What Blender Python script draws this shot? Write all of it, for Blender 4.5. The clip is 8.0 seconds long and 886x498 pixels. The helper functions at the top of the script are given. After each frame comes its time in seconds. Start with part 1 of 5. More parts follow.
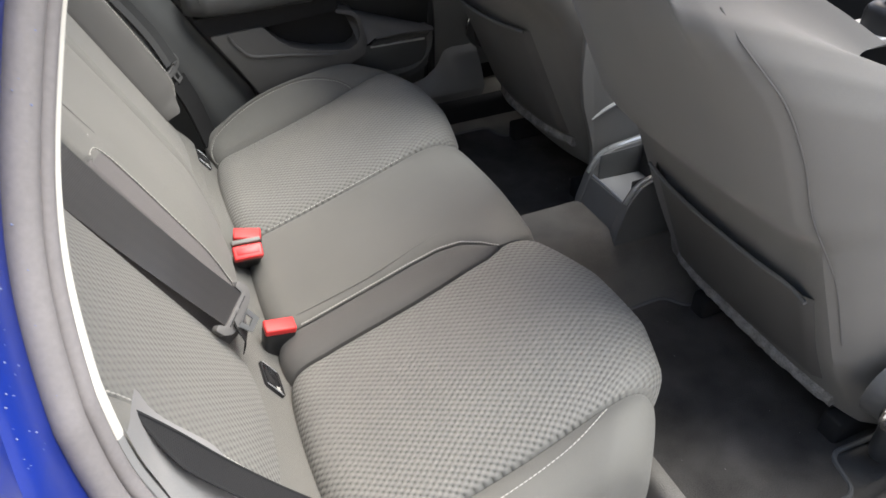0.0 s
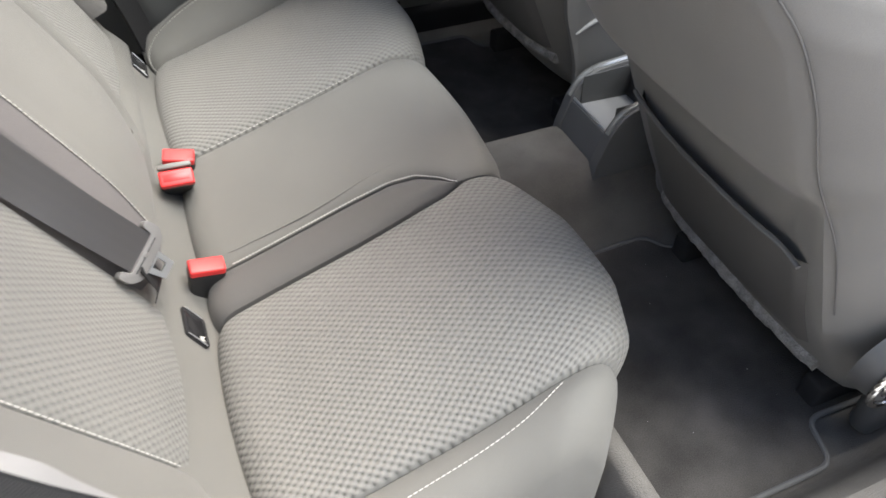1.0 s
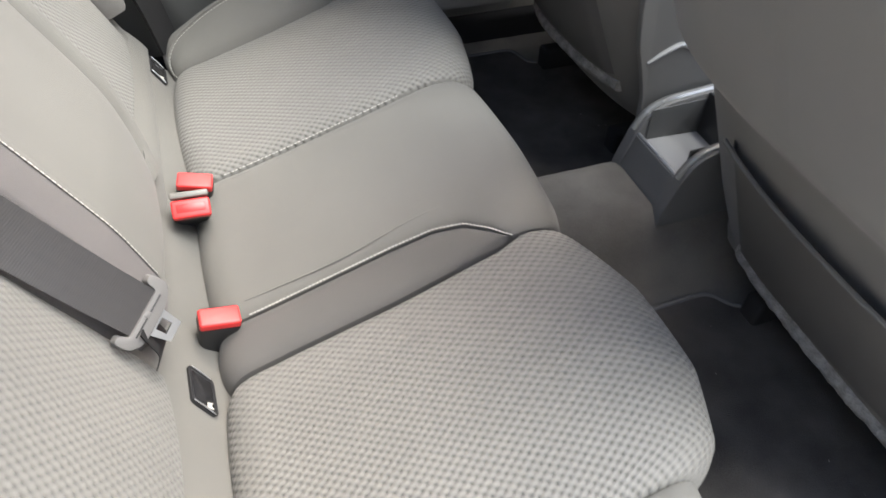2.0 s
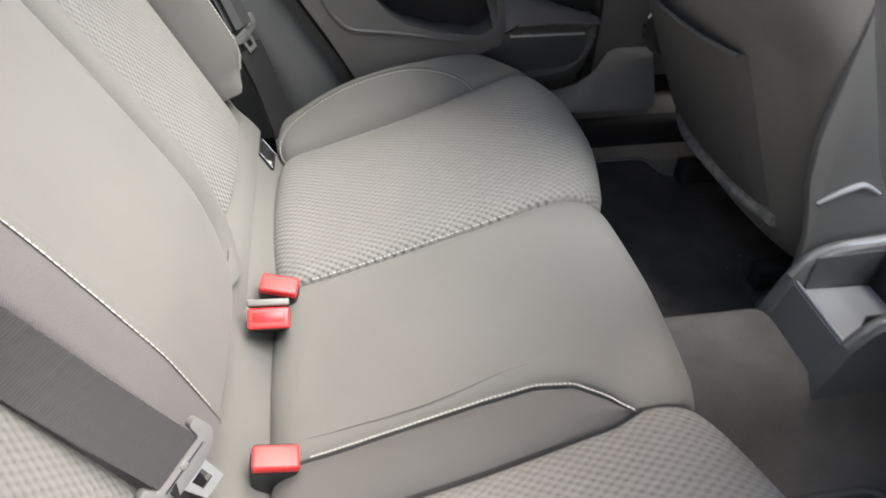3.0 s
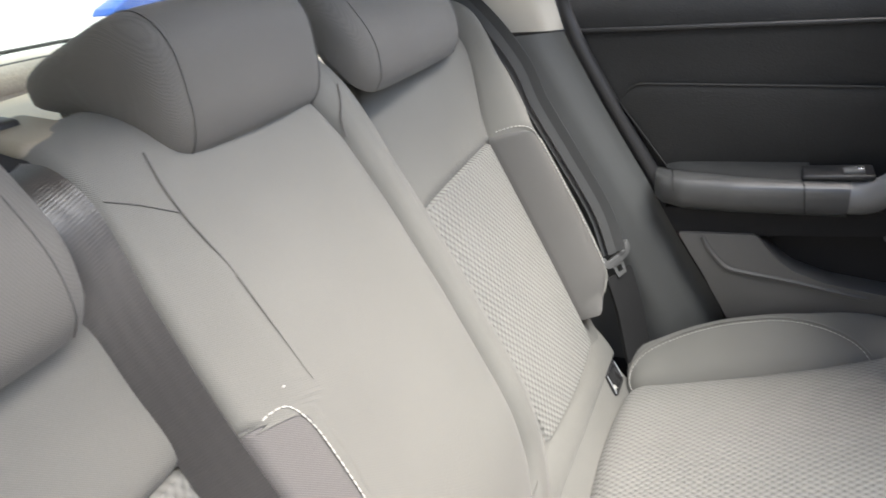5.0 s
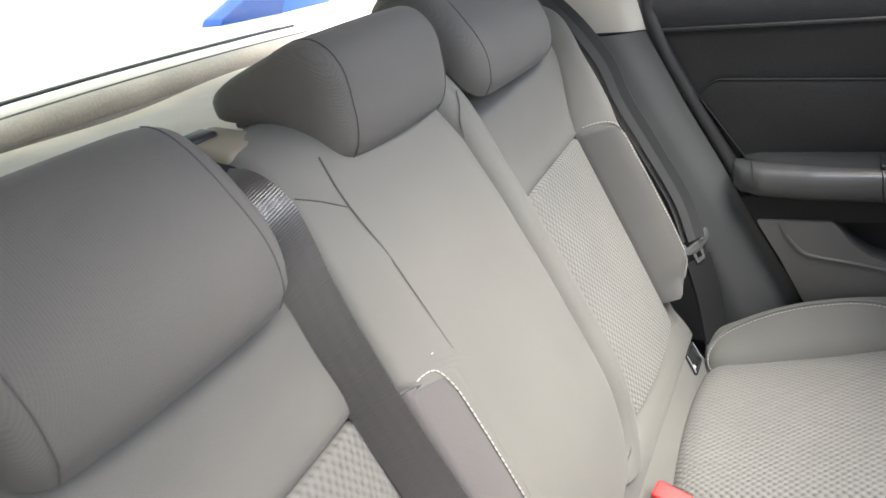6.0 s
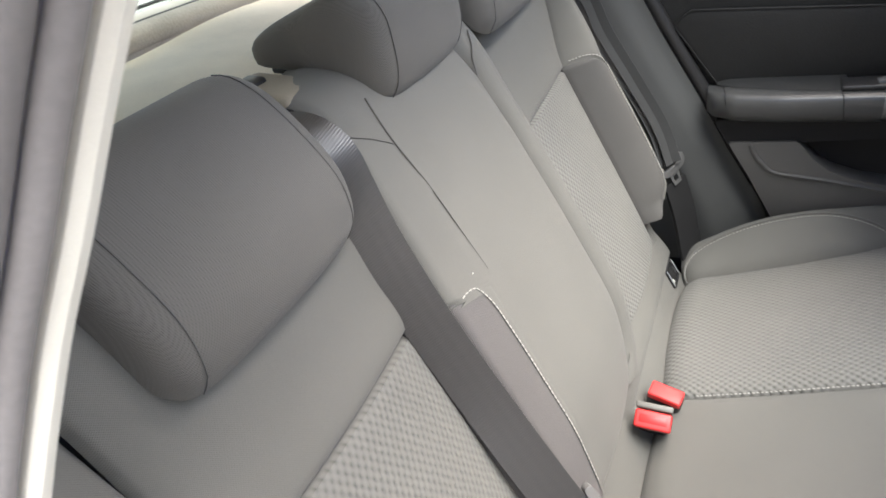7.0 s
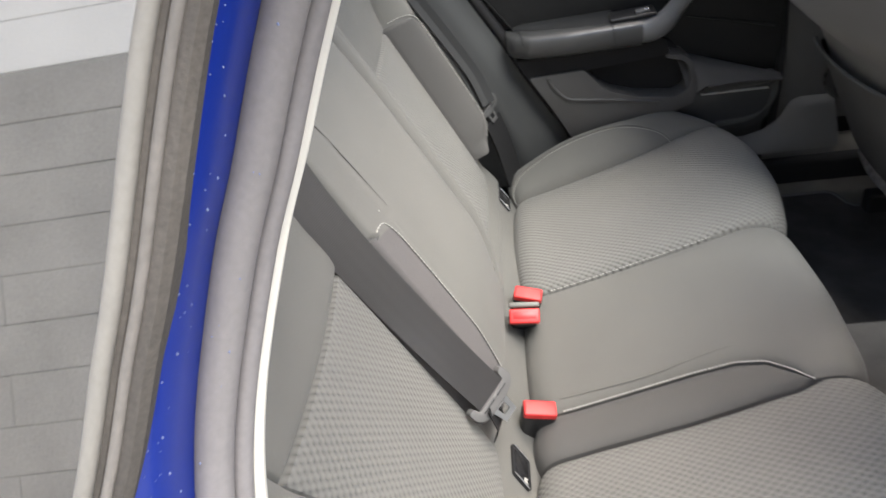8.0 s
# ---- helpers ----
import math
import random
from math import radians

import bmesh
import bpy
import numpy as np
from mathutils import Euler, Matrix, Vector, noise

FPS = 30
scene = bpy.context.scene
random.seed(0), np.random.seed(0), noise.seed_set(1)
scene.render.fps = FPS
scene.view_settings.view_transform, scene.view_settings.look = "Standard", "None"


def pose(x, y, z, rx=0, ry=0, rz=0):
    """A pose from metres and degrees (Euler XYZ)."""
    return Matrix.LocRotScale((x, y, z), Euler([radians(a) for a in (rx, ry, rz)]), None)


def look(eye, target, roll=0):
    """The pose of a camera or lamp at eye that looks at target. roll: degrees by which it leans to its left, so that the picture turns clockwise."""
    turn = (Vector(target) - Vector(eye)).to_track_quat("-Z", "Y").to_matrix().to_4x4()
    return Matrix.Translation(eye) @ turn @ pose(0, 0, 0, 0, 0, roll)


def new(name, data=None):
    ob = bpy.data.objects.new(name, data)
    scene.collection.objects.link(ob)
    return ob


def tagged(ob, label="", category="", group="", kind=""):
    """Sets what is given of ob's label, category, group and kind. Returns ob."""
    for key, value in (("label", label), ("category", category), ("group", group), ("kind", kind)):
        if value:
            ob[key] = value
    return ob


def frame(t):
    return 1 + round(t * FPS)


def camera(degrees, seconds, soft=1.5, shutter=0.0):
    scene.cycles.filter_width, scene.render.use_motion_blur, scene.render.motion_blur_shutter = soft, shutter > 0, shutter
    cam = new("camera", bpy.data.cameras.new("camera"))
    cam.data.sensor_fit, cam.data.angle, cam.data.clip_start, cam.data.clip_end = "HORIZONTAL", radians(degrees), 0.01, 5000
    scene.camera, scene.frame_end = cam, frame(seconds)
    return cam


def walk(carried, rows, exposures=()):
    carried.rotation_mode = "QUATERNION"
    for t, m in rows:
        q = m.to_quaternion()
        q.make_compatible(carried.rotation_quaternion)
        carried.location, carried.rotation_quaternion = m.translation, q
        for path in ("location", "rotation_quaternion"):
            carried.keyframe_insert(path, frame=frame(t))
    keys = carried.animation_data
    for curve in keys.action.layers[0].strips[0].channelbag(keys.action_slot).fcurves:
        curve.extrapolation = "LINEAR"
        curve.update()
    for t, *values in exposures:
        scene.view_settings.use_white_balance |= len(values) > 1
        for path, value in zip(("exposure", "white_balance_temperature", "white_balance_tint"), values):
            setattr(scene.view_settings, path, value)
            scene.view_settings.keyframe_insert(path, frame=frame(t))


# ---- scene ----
cam = camera(64.7, 8.0, soft=1.5, shutter=0.3)
PATH = [
    (0, (-0.0162, -0.8964, 1.2783), (0.5560, 0.4859, 0.1071), -1.31),
    (0.5, (0.0329, -0.8891, 1.2665), (0.5348, 0.4394, 0.0043), -0.18),
    (1, (0.0819, -0.8039, 1.2340), (0.6065, 0.4105, -0.1299), 1.00),
    (1.2, (0.0966, -0.7649, 1.2179), (0.6429, 0.4102, -0.1715), 1.96),
    (2.3, (0.0965, -0.6174, 1.1934), (0.5192, 0.6490, -0.1584), 2.66),
    (2.5, (0.1059, -0.5849, 1.1886), (0.4696, 0.7225, -0.1412), 1.86),
    (3, (0.1346, -0.5202, 1.1613), (0.3766, 0.8987, -0.0790), 1.36),
    (3.5, (0.1749, -0.4611, 1.1495), (0.1642, 1.0629, 0.0149), 0.35),
    (4, (0.1952, -0.4208, 1.1656), (-0.0354, 1.1675, 0.1487), -1.20),
    (4.5, (0.2015, -0.4274, 1.1799), (-0.3290, 1.1607, 0.2819), -4.38),
    (5, (0.1873, -0.4514, 1.2079), (-0.5735, 1.0941, 0.4063), -6.29),
    (5.2, (0.1858, -0.4661, 1.2161), (-0.6328, 1.0616, 0.4375), -6.60),
    (6.3, (0.1556, -0.5764, 1.2576), (-0.7226, 0.8800, 0.4104), -9.01),
    (6.5, (0.1502, -0.5923, 1.2614), (-0.7116, 0.8562, 0.3844), -9.37),
    (7, (0.1194, -0.6322, 1.2805), (-0.6201, 0.8203, 0.3042), -9.56),
    (7.5, (0.0725, -0.6845, 1.2991), (-0.4176, 0.8099, 0.2329), -9.46),
    (8, (0.0442, -0.7658, 1.3232), (-0.1753, 0.7575, 0.2090), -10.40),
]
EXPOSURES = [(t, e, 6600, 8) for t, e in ((0.0, 1.9), (1.0, 2.15), (2.5, 2.33), (4.0, 2.46), (5.0, 2.4), (6.5, 2.22), (8.0, 1.95))]
walk(cam, [(t, look(eye, target, roll)) for t, eye, target, roll in PATH], EXPOSURES)

# ---- world, sun, exposure ----
world = bpy.data.worlds.new("sky")
scene.world = world
world.use_nodes = True
wn = world.node_tree.nodes
wl = world.node_tree.links
sky = wn.new("ShaderNodeTexSky")
sky.sky_type = "NISHITA"
sky.sun_disc = False
sky.sun_elevation = radians(62)
sky.sun_rotation = radians(40)
sky.dust_density = 4.0
wn["Background"].inputs["Strength"].default_value = 0.14
wl.new(sky.outputs["Color"], wn["Background"].inputs["Color"])
sun_data = bpy.data.lights.new("sun", "SUN")
sun_data.energy = 1.8
sun_data.angle = radians(36)
sun_data.color = (1.0, 0.98, 0.95)
sun = new("sun", sun_data)
sun.matrix_world = look((1.10, -0.85, 3.3), (0.0, 0, 0.7))


# ---- materials ----
def mat(name, color, rough=0.8, metal=0.0, vary=0.12, scale=40.0, bump=0.15, fine=600.0, dist=0.001, spec=0.5, sheen=0.0, coat=0.0, uv=False):
    """Principled surface with stains at two scales and fine grain relief."""
    m = bpy.data.materials.new(name)
    m.use_nodes = True
    n, l = m.node_tree.nodes, m.node_tree.links
    b = n["Principled BSDF"]
    b.inputs["Roughness"].default_value = rough
    b.inputs["Metallic"].default_value = metal
    b.inputs["Specular IOR Level"].default_value = spec
    b.inputs["Sheen Weight"].default_value = sheen
    b.inputs["Sheen Roughness"].default_value = 0.5
    b.inputs["Coat Weight"].default_value = coat
    b.inputs["Coat Roughness"].default_value = 0.05
    tc = n.new("ShaderNodeTexCoord")
    big = n.new("ShaderNodeTexNoise")
    big.inputs["Scale"].default_value = scale * 0.2
    big.inputs["Detail"].default_value = 5
    l.new(tc.outputs["Object"], big.inputs["Vector"])
    small = n.new("ShaderNodeTexNoise")
    small.inputs["Scale"].default_value = fine
    small.inputs["Detail"].default_value = 3
    l.new(tc.outputs["Object"], small.inputs["Vector"])
    add = n.new("ShaderNodeMath")
    add.operation = "MULTIPLY_ADD"
    l.new(small.outputs["Fac"], add.inputs[0])
    add.inputs[1].default_value = 0.6
    l.new(big.outputs["Fac"], add.inputs[2])
    mr = n.new("ShaderNodeMapRange")
    mr.inputs["From Min"].default_value = 0.45
    mr.inputs["From Max"].default_value = 1.15
    mr.inputs["To Min"].default_value = 1 - vary
    mr.inputs["To Max"].default_value = 1 + vary
    l.new(add.outputs[0], mr.inputs["Value"])
    mix = n.new("ShaderNodeMix")
    mix.data_type = "RGBA"
    mix.blend_type = "MULTIPLY"
    mix.inputs["Factor"].default_value = 1.0
    mix.inputs["A"].default_value = (*color, 1)
    l.new(mr.outputs["Result"], mix.inputs["B"])
    l.new(mix.outputs["Result"], b.inputs["Base Color"])
    bp = n.new("ShaderNodeBump")
    bp.inputs["Strength"].default_value = bump
    bp.inputs["Distance"].default_value = dist
    l.new(small.outputs["Fac"], bp.inputs["Height"])
    l.new(bp.outputs["Normal"], b.inputs["Normal"])
    return m


def math_node(n, l, op, a, b=None):
    k = n.new("ShaderNodeMath")
    k.operation = op
    for i, v in enumerate((a, b)):
        if v is None:
            continue
        if isinstance(v, (int, float)):
            k.inputs[i].default_value = v
        else:
            l.new(v, k.inputs[i])
    return k.outputs[0]


def weave_mat(name, color, pu, pv, depth=0.0016, ribs=False, rough=0.75, strength=0.8, dark=0.45, sheen=0.10):
    """Fabric with a staggered lattice of woven knots, or with ribs across, laid by the mesh's metre coordinates."""
    m = mat(name, color, rough=rough, vary=0.10, scale=30, fine=900, spec=0.35, sheen=sheen)
    n, l = m.node_tree.nodes, m.node_tree.links
    b = n["Principled BSDF"]
    uv = n.new("ShaderNodeUVMap")
    uv.uv_map = "UVMap"
    sep = n.new("ShaderNodeSeparateXYZ")
    l.new(uv.outputs["UV"], sep.inputs[0])
    if ribs:
        s1 = math_node(n, l, "SINE", math_node(n, l, "MULTIPLY", sep.outputs[0], 2 * math.pi / pu))
        s2 = math_node(n, l, "SINE", math_node(n, l, "MULTIPLY", sep.outputs[1], 2 * math.pi / pv))
        h = math_node(n, l, "ADD", math_node(n, l, "MULTIPLY", s1, 0.5), math_node(n, l, "MULTIPLY", s2, 0.25))
    else:
        s1 = math_node(n, l, "COSINE", math_node(n, l, "MULTIPLY", sep.outputs[0], 2 * math.pi / pu))
        s2 = math_node(n, l, "COSINE", math_node(n, l, "MULTIPLY", sep.outputs[1], 2 * math.pi / pv))
        h = math_node(n, l, "MULTIPLY", s1, s2)
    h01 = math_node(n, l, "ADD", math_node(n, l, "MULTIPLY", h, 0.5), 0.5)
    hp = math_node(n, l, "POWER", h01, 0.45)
    bp = [k for k in n if k.bl_idname == "ShaderNodeBump"][0]
    bw = n.new("ShaderNodeBump")
    bw.inputs["Strength"].default_value = strength
    bw.inputs["Distance"].default_value = depth
    l.new(hp, bw.inputs["Height"])
    l.new(bp.outputs["Normal"], bw.inputs["Normal"])
    l.new(bw.outputs["Normal"], b.inputs["Normal"])
    old = b.inputs["Base Color"].links[0].from_socket
    mx = n.new("ShaderNodeMix")
    mx.data_type = "RGBA"
    mx.blend_type = "MULTIPLY"
    mx.inputs["Factor"].default_value = 1.0
    # the relief also darkens the colour: shade painted into the weave's hollows
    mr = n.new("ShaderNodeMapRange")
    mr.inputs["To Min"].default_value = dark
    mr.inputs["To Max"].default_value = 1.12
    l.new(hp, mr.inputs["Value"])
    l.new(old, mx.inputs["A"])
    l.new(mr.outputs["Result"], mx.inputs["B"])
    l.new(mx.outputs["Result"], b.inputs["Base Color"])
    return m


GREY = (0.145, 0.142, 0.129)
M_FABRIC = weave_mat("seat_cloth", GREY, 0.0017, 0.0017, 0.0003, strength=0.7, dark=0.80)
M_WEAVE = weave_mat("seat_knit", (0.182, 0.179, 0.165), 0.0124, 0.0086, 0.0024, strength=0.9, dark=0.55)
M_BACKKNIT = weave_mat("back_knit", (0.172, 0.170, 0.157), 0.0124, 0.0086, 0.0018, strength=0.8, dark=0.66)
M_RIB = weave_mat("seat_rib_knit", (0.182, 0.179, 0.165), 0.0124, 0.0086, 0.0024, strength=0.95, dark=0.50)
# bolster cloth; its tone also carries the shade of faces towards the near door
M_DARKSHADE = weave_mat("bolster_cloth_shaded", (0.098, 0.094, 0.089), 0.0018, 0.0018, 0.0003, strength=0.6, dark=0.75)
# seat cloth again, darkened for the shade round the headrests
M_HEADSHADED = weave_mat("headrest_cloth_shaded", (0.126, 0.120, 0.110), 0.0019, 0.0019, 0.0003, strength=0.6, dark=0.82)
M_INSERT = weave_mat("insert_cloth", (0.122, 0.114, 0.111), 0.0022, 0.0022, 0.0004, strength=0.8, dark=0.6)
M_STITCH = mat("stitch_thread", (0.46, 0.45, 0.415), 0.7)
M_FRONT = weave_mat("front_seat_cloth", (0.142, 0.138, 0.131), 0.0018, 0.0018, 0.0002, strength=0.5, dark=0.85)
# front seat cloth darkened: shade of pocket recess and seams is in the colour
M_SHADECLOTH = mat("shaded_cloth", (0.098, 0.096, 0.093), 0.7, fine=900, bump=0.2)
M_FLEECE = mat("fleece", (0.26, 0.255, 0.245), 0.95, vary=0.55, scale=300, fine=350, bump=1.0, dist=0.004)
M_PLASTIC = mat("dark_plastic", (0.060, 0.062, 0.063), 0.5, fine=900, bump=0.12, dist=0.0004)
M_GREYPLASTIC = mat("grey_plastic", (0.112, 0.113, 0.112), 0.55, fine=900, bump=0.12, dist=0.0004)
M_PILLAR = mat("pillar_plastic", (0.145, 0.145, 0.142), 0.55, fine=900, bump=0.12, dist=0.0004)
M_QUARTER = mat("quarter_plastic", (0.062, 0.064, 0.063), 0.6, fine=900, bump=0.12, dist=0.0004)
M_POCKETGREY = mat("door_pocket_plastic", (0.086, 0.084, 0.082), 0.55, fine=900, bump=0.12, dist=0.0004)
M_SOFT = mat("soft_door_trim", (0.014, 0.0143, 0.0145), 0.62, vary=0.3, fine=420, bump=0.7, dist=0.0008, spec=0.4)
M_BLACK = mat("black_plastic", (0.022, 0.022, 0.023), 0.4, fine=700, bump=0.1)
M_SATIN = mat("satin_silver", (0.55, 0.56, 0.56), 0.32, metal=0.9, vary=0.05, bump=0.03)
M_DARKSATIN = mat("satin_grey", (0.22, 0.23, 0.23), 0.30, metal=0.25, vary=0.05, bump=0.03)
M_TRAY = mat("satin_tray", (0.34, 0.345, 0.345), 0.35, metal=0.3, vary=0.06, bump=0.03)
M_STRIP = mat("pale_grey_strip", (0.42, 0.43, 0.43), 0.4, vary=0.05, bump=0.03)
M_CHROME = mat("chrome", (0.75, 0.75, 0.74), 0.12, metal=1.0, vary=0.04, bump=0.02)
M_RED = mat("red_button", (0.75, 0.045, 0.045), 0.4, vary=0.06, bump=0.05)
M_REDDISH = mat("red_dish_shade", (0.62, 0.022, 0.022), 0.35, vary=0.06, bump=0.05)
M_CARPET = mat("floor_carpet", (0.145, 0.136, 0.122), 0.97, vary=0.35, scale=60, fine=700, bump=1.0, dist=0.003)
M_MAT = mat("mat_carpet", (0.056, 0.052, 0.048), 0.97, vary=0.8, scale=60, fine=600, bump=1.0, dist=0.003)
M_PIPING = mat("mat_piping", (0.11, 0.11, 0.108), 0.85, fine=900, bump=0.5)
M_LOWTRIM = mat("pale_grey_trim", (0.24, 0.235, 0.23), 0.6, fine=900, bump=0.12, dist=0.0004)
# near black, for black fittings and as painted shade in hollows and gaps
M_VOID = mat("black_and_shade", (0.022, 0.022, 0.023), 0.85, spec=0.2)
M_GATETRIM = mat("gate_trim", (0.44, 0.40, 0.335), 0.8, vary=0.22, fine=260, bump=0.8, dist=0.0016)
M_GUIDE = mat("belt_guide_plastic", (0.30, 0.265, 0.205), 0.6, vary=0.15, fine=700, bump=0.15, dist=0.0004)
M_CREAM = mat("cream_trim", (0.72, 0.685, 0.61), 0.7, vary=0.05, fine=900, bump=0.15, dist=0.0004)
M_RUBBER = mat("grey_rubber_seal", (0.215, 0.198, 0.195), 0.6, vary=0.15, scale=80, fine=300, bump=0.15)
M_PALERUBBER = mat("pale_rubber", (0.235, 0.218, 0.192), 0.65, vary=0.15, scale=80, fine=300, bump=0.2)
M_DUSTFRAME = mat("dusty_frame_rubber", (0.175, 0.158, 0.14), 0.75, vary=0.25, scale=100, fine=250, bump=0.4)
M_DIRTYRUBBER = mat("dusty_rubber", (0.085, 0.074, 0.063), 0.85, vary=0.40, scale=60, fine=500, bump=0.4, dist=0.001)
M_BLUE = mat("blue_paint", (0.008, 0.028, 0.245), 0.3, vary=0.08, coat=0.2, spec=0.3, bump=0.02)
M_TONGUE = mat("tongue_plastic", (0.155, 0.151, 0.147), 0.45, fine=900, bump=0.1, dist=0.0004)
M_ARM = mat("armrest_vinyl", (0.026, 0.027, 0.0275), 0.42, fine=700, bump=0.15, dist=0.0004)
M_GLASSDARK = mat("tinted_glass", (0.010, 0.011, 0.011), 0.02, metal=0.0, vary=0.03, bump=0.0, spec=1.0, coat=1.0)
M_GLASSDARK.node_tree.nodes["Principled BSDF"].inputs["IOR"].default_value = 2.2
# blue with the daylight outside put into a brighter colour
M_LITBLUE = mat("blue_paint_daylit", (0.01, 0.11, 0.55), 0.3, vary=0.04, coat=0.3, bump=0.0)
M_WEB = weave_mat("belt_webbing", (0.030, 0.027, 0.027), 0.0024, 0.0120, 0.0006, ribs=True, strength=0.8, dark=0.5, sheen=0.05, rough=0.37)
M_WEB.node_tree.nodes["Principled BSDF"].inputs["Specular IOR Level"].default_value = 1.0
M_WEB.node_tree.nodes["Principled BSDF"].inputs["IOR"].default_value = 1.6
M_WEBGREY = weave_mat("folded_webbing", (0.052, 0.053, 0.053), 0.0022, 0.004, 0.0004, strength=0.6, dark=0.6, sheen=0.05)
M_WEBBLACK = weave_mat("black_webbing", (0.022, 0.022, 0.0225), 0.0022, 0.004, 0.0004, strength=0.6, dark=0.7, sheen=0.0)
M_WEBBLACK.node_tree.nodes["Principled BSDF"].inputs["Specular IOR Level"].default_value = 0.12
# one satin grey twice: armrest darker, handle lighter, as light falls on them
M_ARMSTRIP = mat("armrest_strip_grey", (0.060, 0.061, 0.061), 0.30, vary=0.05, bump=0.04)
M_LITHANDLE = mat("handle_grey_lit", (0.150, 0.152, 0.152), 0.32, vary=0.05, bump=0.04)
M_SLOT = mat("slot_plate_grey", (0.16, 0.155, 0.14), 0.45, vary=0.08, bump=0.05)
# tongue plastic again, with the far side's shade in its colour
M_SHADETONGUE = mat("shaded_tongue_plastic", (0.075, 0.075, 0.074), 0.4, fine=900, bump=0.1, dist=0.0004)
M_GLOSSBLACK = mat("gloss_black_plastic", (0.018, 0.018, 0.019), 0.18, vary=0.2, bump=0.04)
M_GROUND = mat("concrete_ground", (0.36, 0.355, 0.34), 0.85, vary=0.25, scale=6, fine=80, bump=0.4, dist=0.004)
M_GREYBLOCK = mat("grey_painted_block", (0.40, 0.385, 0.355), 0.75, vary=0.28, scale=10, fine=60, bump=0.5, dist=0.006)
M_WHITEBLOCK = mat("white_painted_block", (0.84, 0.83, 0.79), 0.7, vary=0.06, scale=12, fine=60, bump=0.4, dist=0.005)
M_LINER = mat("headliner", (0.62, 0.58, 0.50), 0.9, vary=0.05, fine=700, bump=0.3)
M_SHELF = mat("parcel_shelf_cloth", (0.67, 0.595, 0.455), 0.9, vary=0.28, scale=25, fine=900, bump=0.4)
M_DROP = mat("water_drop", (0.20, 0.24, 0.40), 0.05, vary=0.02, bump=0.0)



def glass_mat(name, tint):
    """Clear car glass with a tint and a faint mirror image."""
    m = bpy.data.materials.new(name)
    m.use_nodes = True
    n, l = m.node_tree.nodes, m.node_tree.links
    n.remove(n["Principled BSDF"])
    clear, gloss, mix = n.new("ShaderNodeBsdfTransparent"), n.new("ShaderNodeBsdfGlossy"), n.new("ShaderNodeMixShader")
    clear.inputs["Color"].default_value = (*tint, 1)
    gloss.inputs["Roughness"].default_value = 0.02
    mix.inputs[0].default_value = 0.06
    l.new(clear.outputs[0], mix.inputs[1])
    l.new(gloss.outputs[0], mix.inputs[2])
    l.new(mix.outputs[0], n["Material Output"].inputs["Surface"])
    return m


M_PANE = glass_mat("rear_window_glass", (0.66, 0.70, 0.68))

# ---- builders ----
def thing(name, label, category, group="", kind=""):
    return tagged(new(name), label, category, group, kind)


def part(name, bm, material, parent=None, label="", smooth=True):
    me = bpy.data.meshes.new(name)
    if isinstance(bm, bmesh.types.BMesh):
        bmesh.ops.recalc_face_normals(bm, faces=bm.faces[:])
        bm.to_mesh(me)
        bm.free()
    else:
        me = bm
    me.materials.append(material)
    if smooth:
        me.polygons.foreach_set("use_smooth", [True] * len(me.polygons))
        me.set_sharp_from_angle(angle=radians(42))
    ob = new(name, me)
    ob.parent = parent
    if label:
        ob["label"] = label
    return ob


def smooth01(a, b, x):
    k = min(max((x - a) / (b - a), 0.0), 1.0)
    return k * k * (3 - 2 * k)


def interp(table, x):
    if x <= table[0][0]:
        return table[0][1]
    for (a, va), (b, vb) in zip(table, table[1:]):
        if x <= b:
            k = (x - a) / (b - a)
            return va + (vb - va) * k
    return table[-1][1]


def spline(pts, n):
    """n points at even steps along a Catmull-Rom curve through pts."""
    p = [Vector(q) for q in pts]
    p = [p[0] * 2 - p[1]] + p + [p[-1] * 2 - p[-2]]
    dense = []
    for i in range(1, len(p) - 2):
        for k in range(16):
            t = k / 16
            a, b, c, d = p[i - 1], p[i], p[i + 1], p[i + 2]
            dense.append(0.5 * (2 * b + (c - a) * t + (2 * a - 5 * b + 4 * c - d) * t * t + (3 * b - a - 3 * c + d) * t ** 3))
    dense.append(p[-2])
    run = [0.0]
    for a, b in zip(dense, dense[1:]):
        run.append(run[-1] + (b - a).length)
    out = []
    j = 0
    for k in range(n):
        s = run[-1] * k / (n - 1)
        while j < len(run) - 2 and run[j + 1] < s:
            j += 1
        f = (s - run[j]) / max(run[j + 1] - run[j], 1e-9)
        out.append(dense[j].lerp(dense[j + 1], min(f, 1)))
    return out


def grid(nu, nv, f, name="grid"):
    """A sheet of nu x nv points; f(i, j) gives the place and the metre coordinates of the cloth."""
    verts, uvs, faces = [], [], []
    for i in range(nu):
        for j in range(nv):
            p, uv = f(i, j)
            verts.append(tuple(p))
            uvs.append(uv)
    for i in range(nu - 1):
        for j in range(nv - 1):
            a = i * nv + j
            faces.append((a, a + nv, a + nv + 1, a + 1))
    me = bpy.data.meshes.new(name)
    me.from_pydata(verts, [], faces)
    lay = me.uv_layers.new(name="UVMap")
    for lp in me.loops:
        lay.data[lp.index].uv = uvs[lp.vertex_index]
    return me


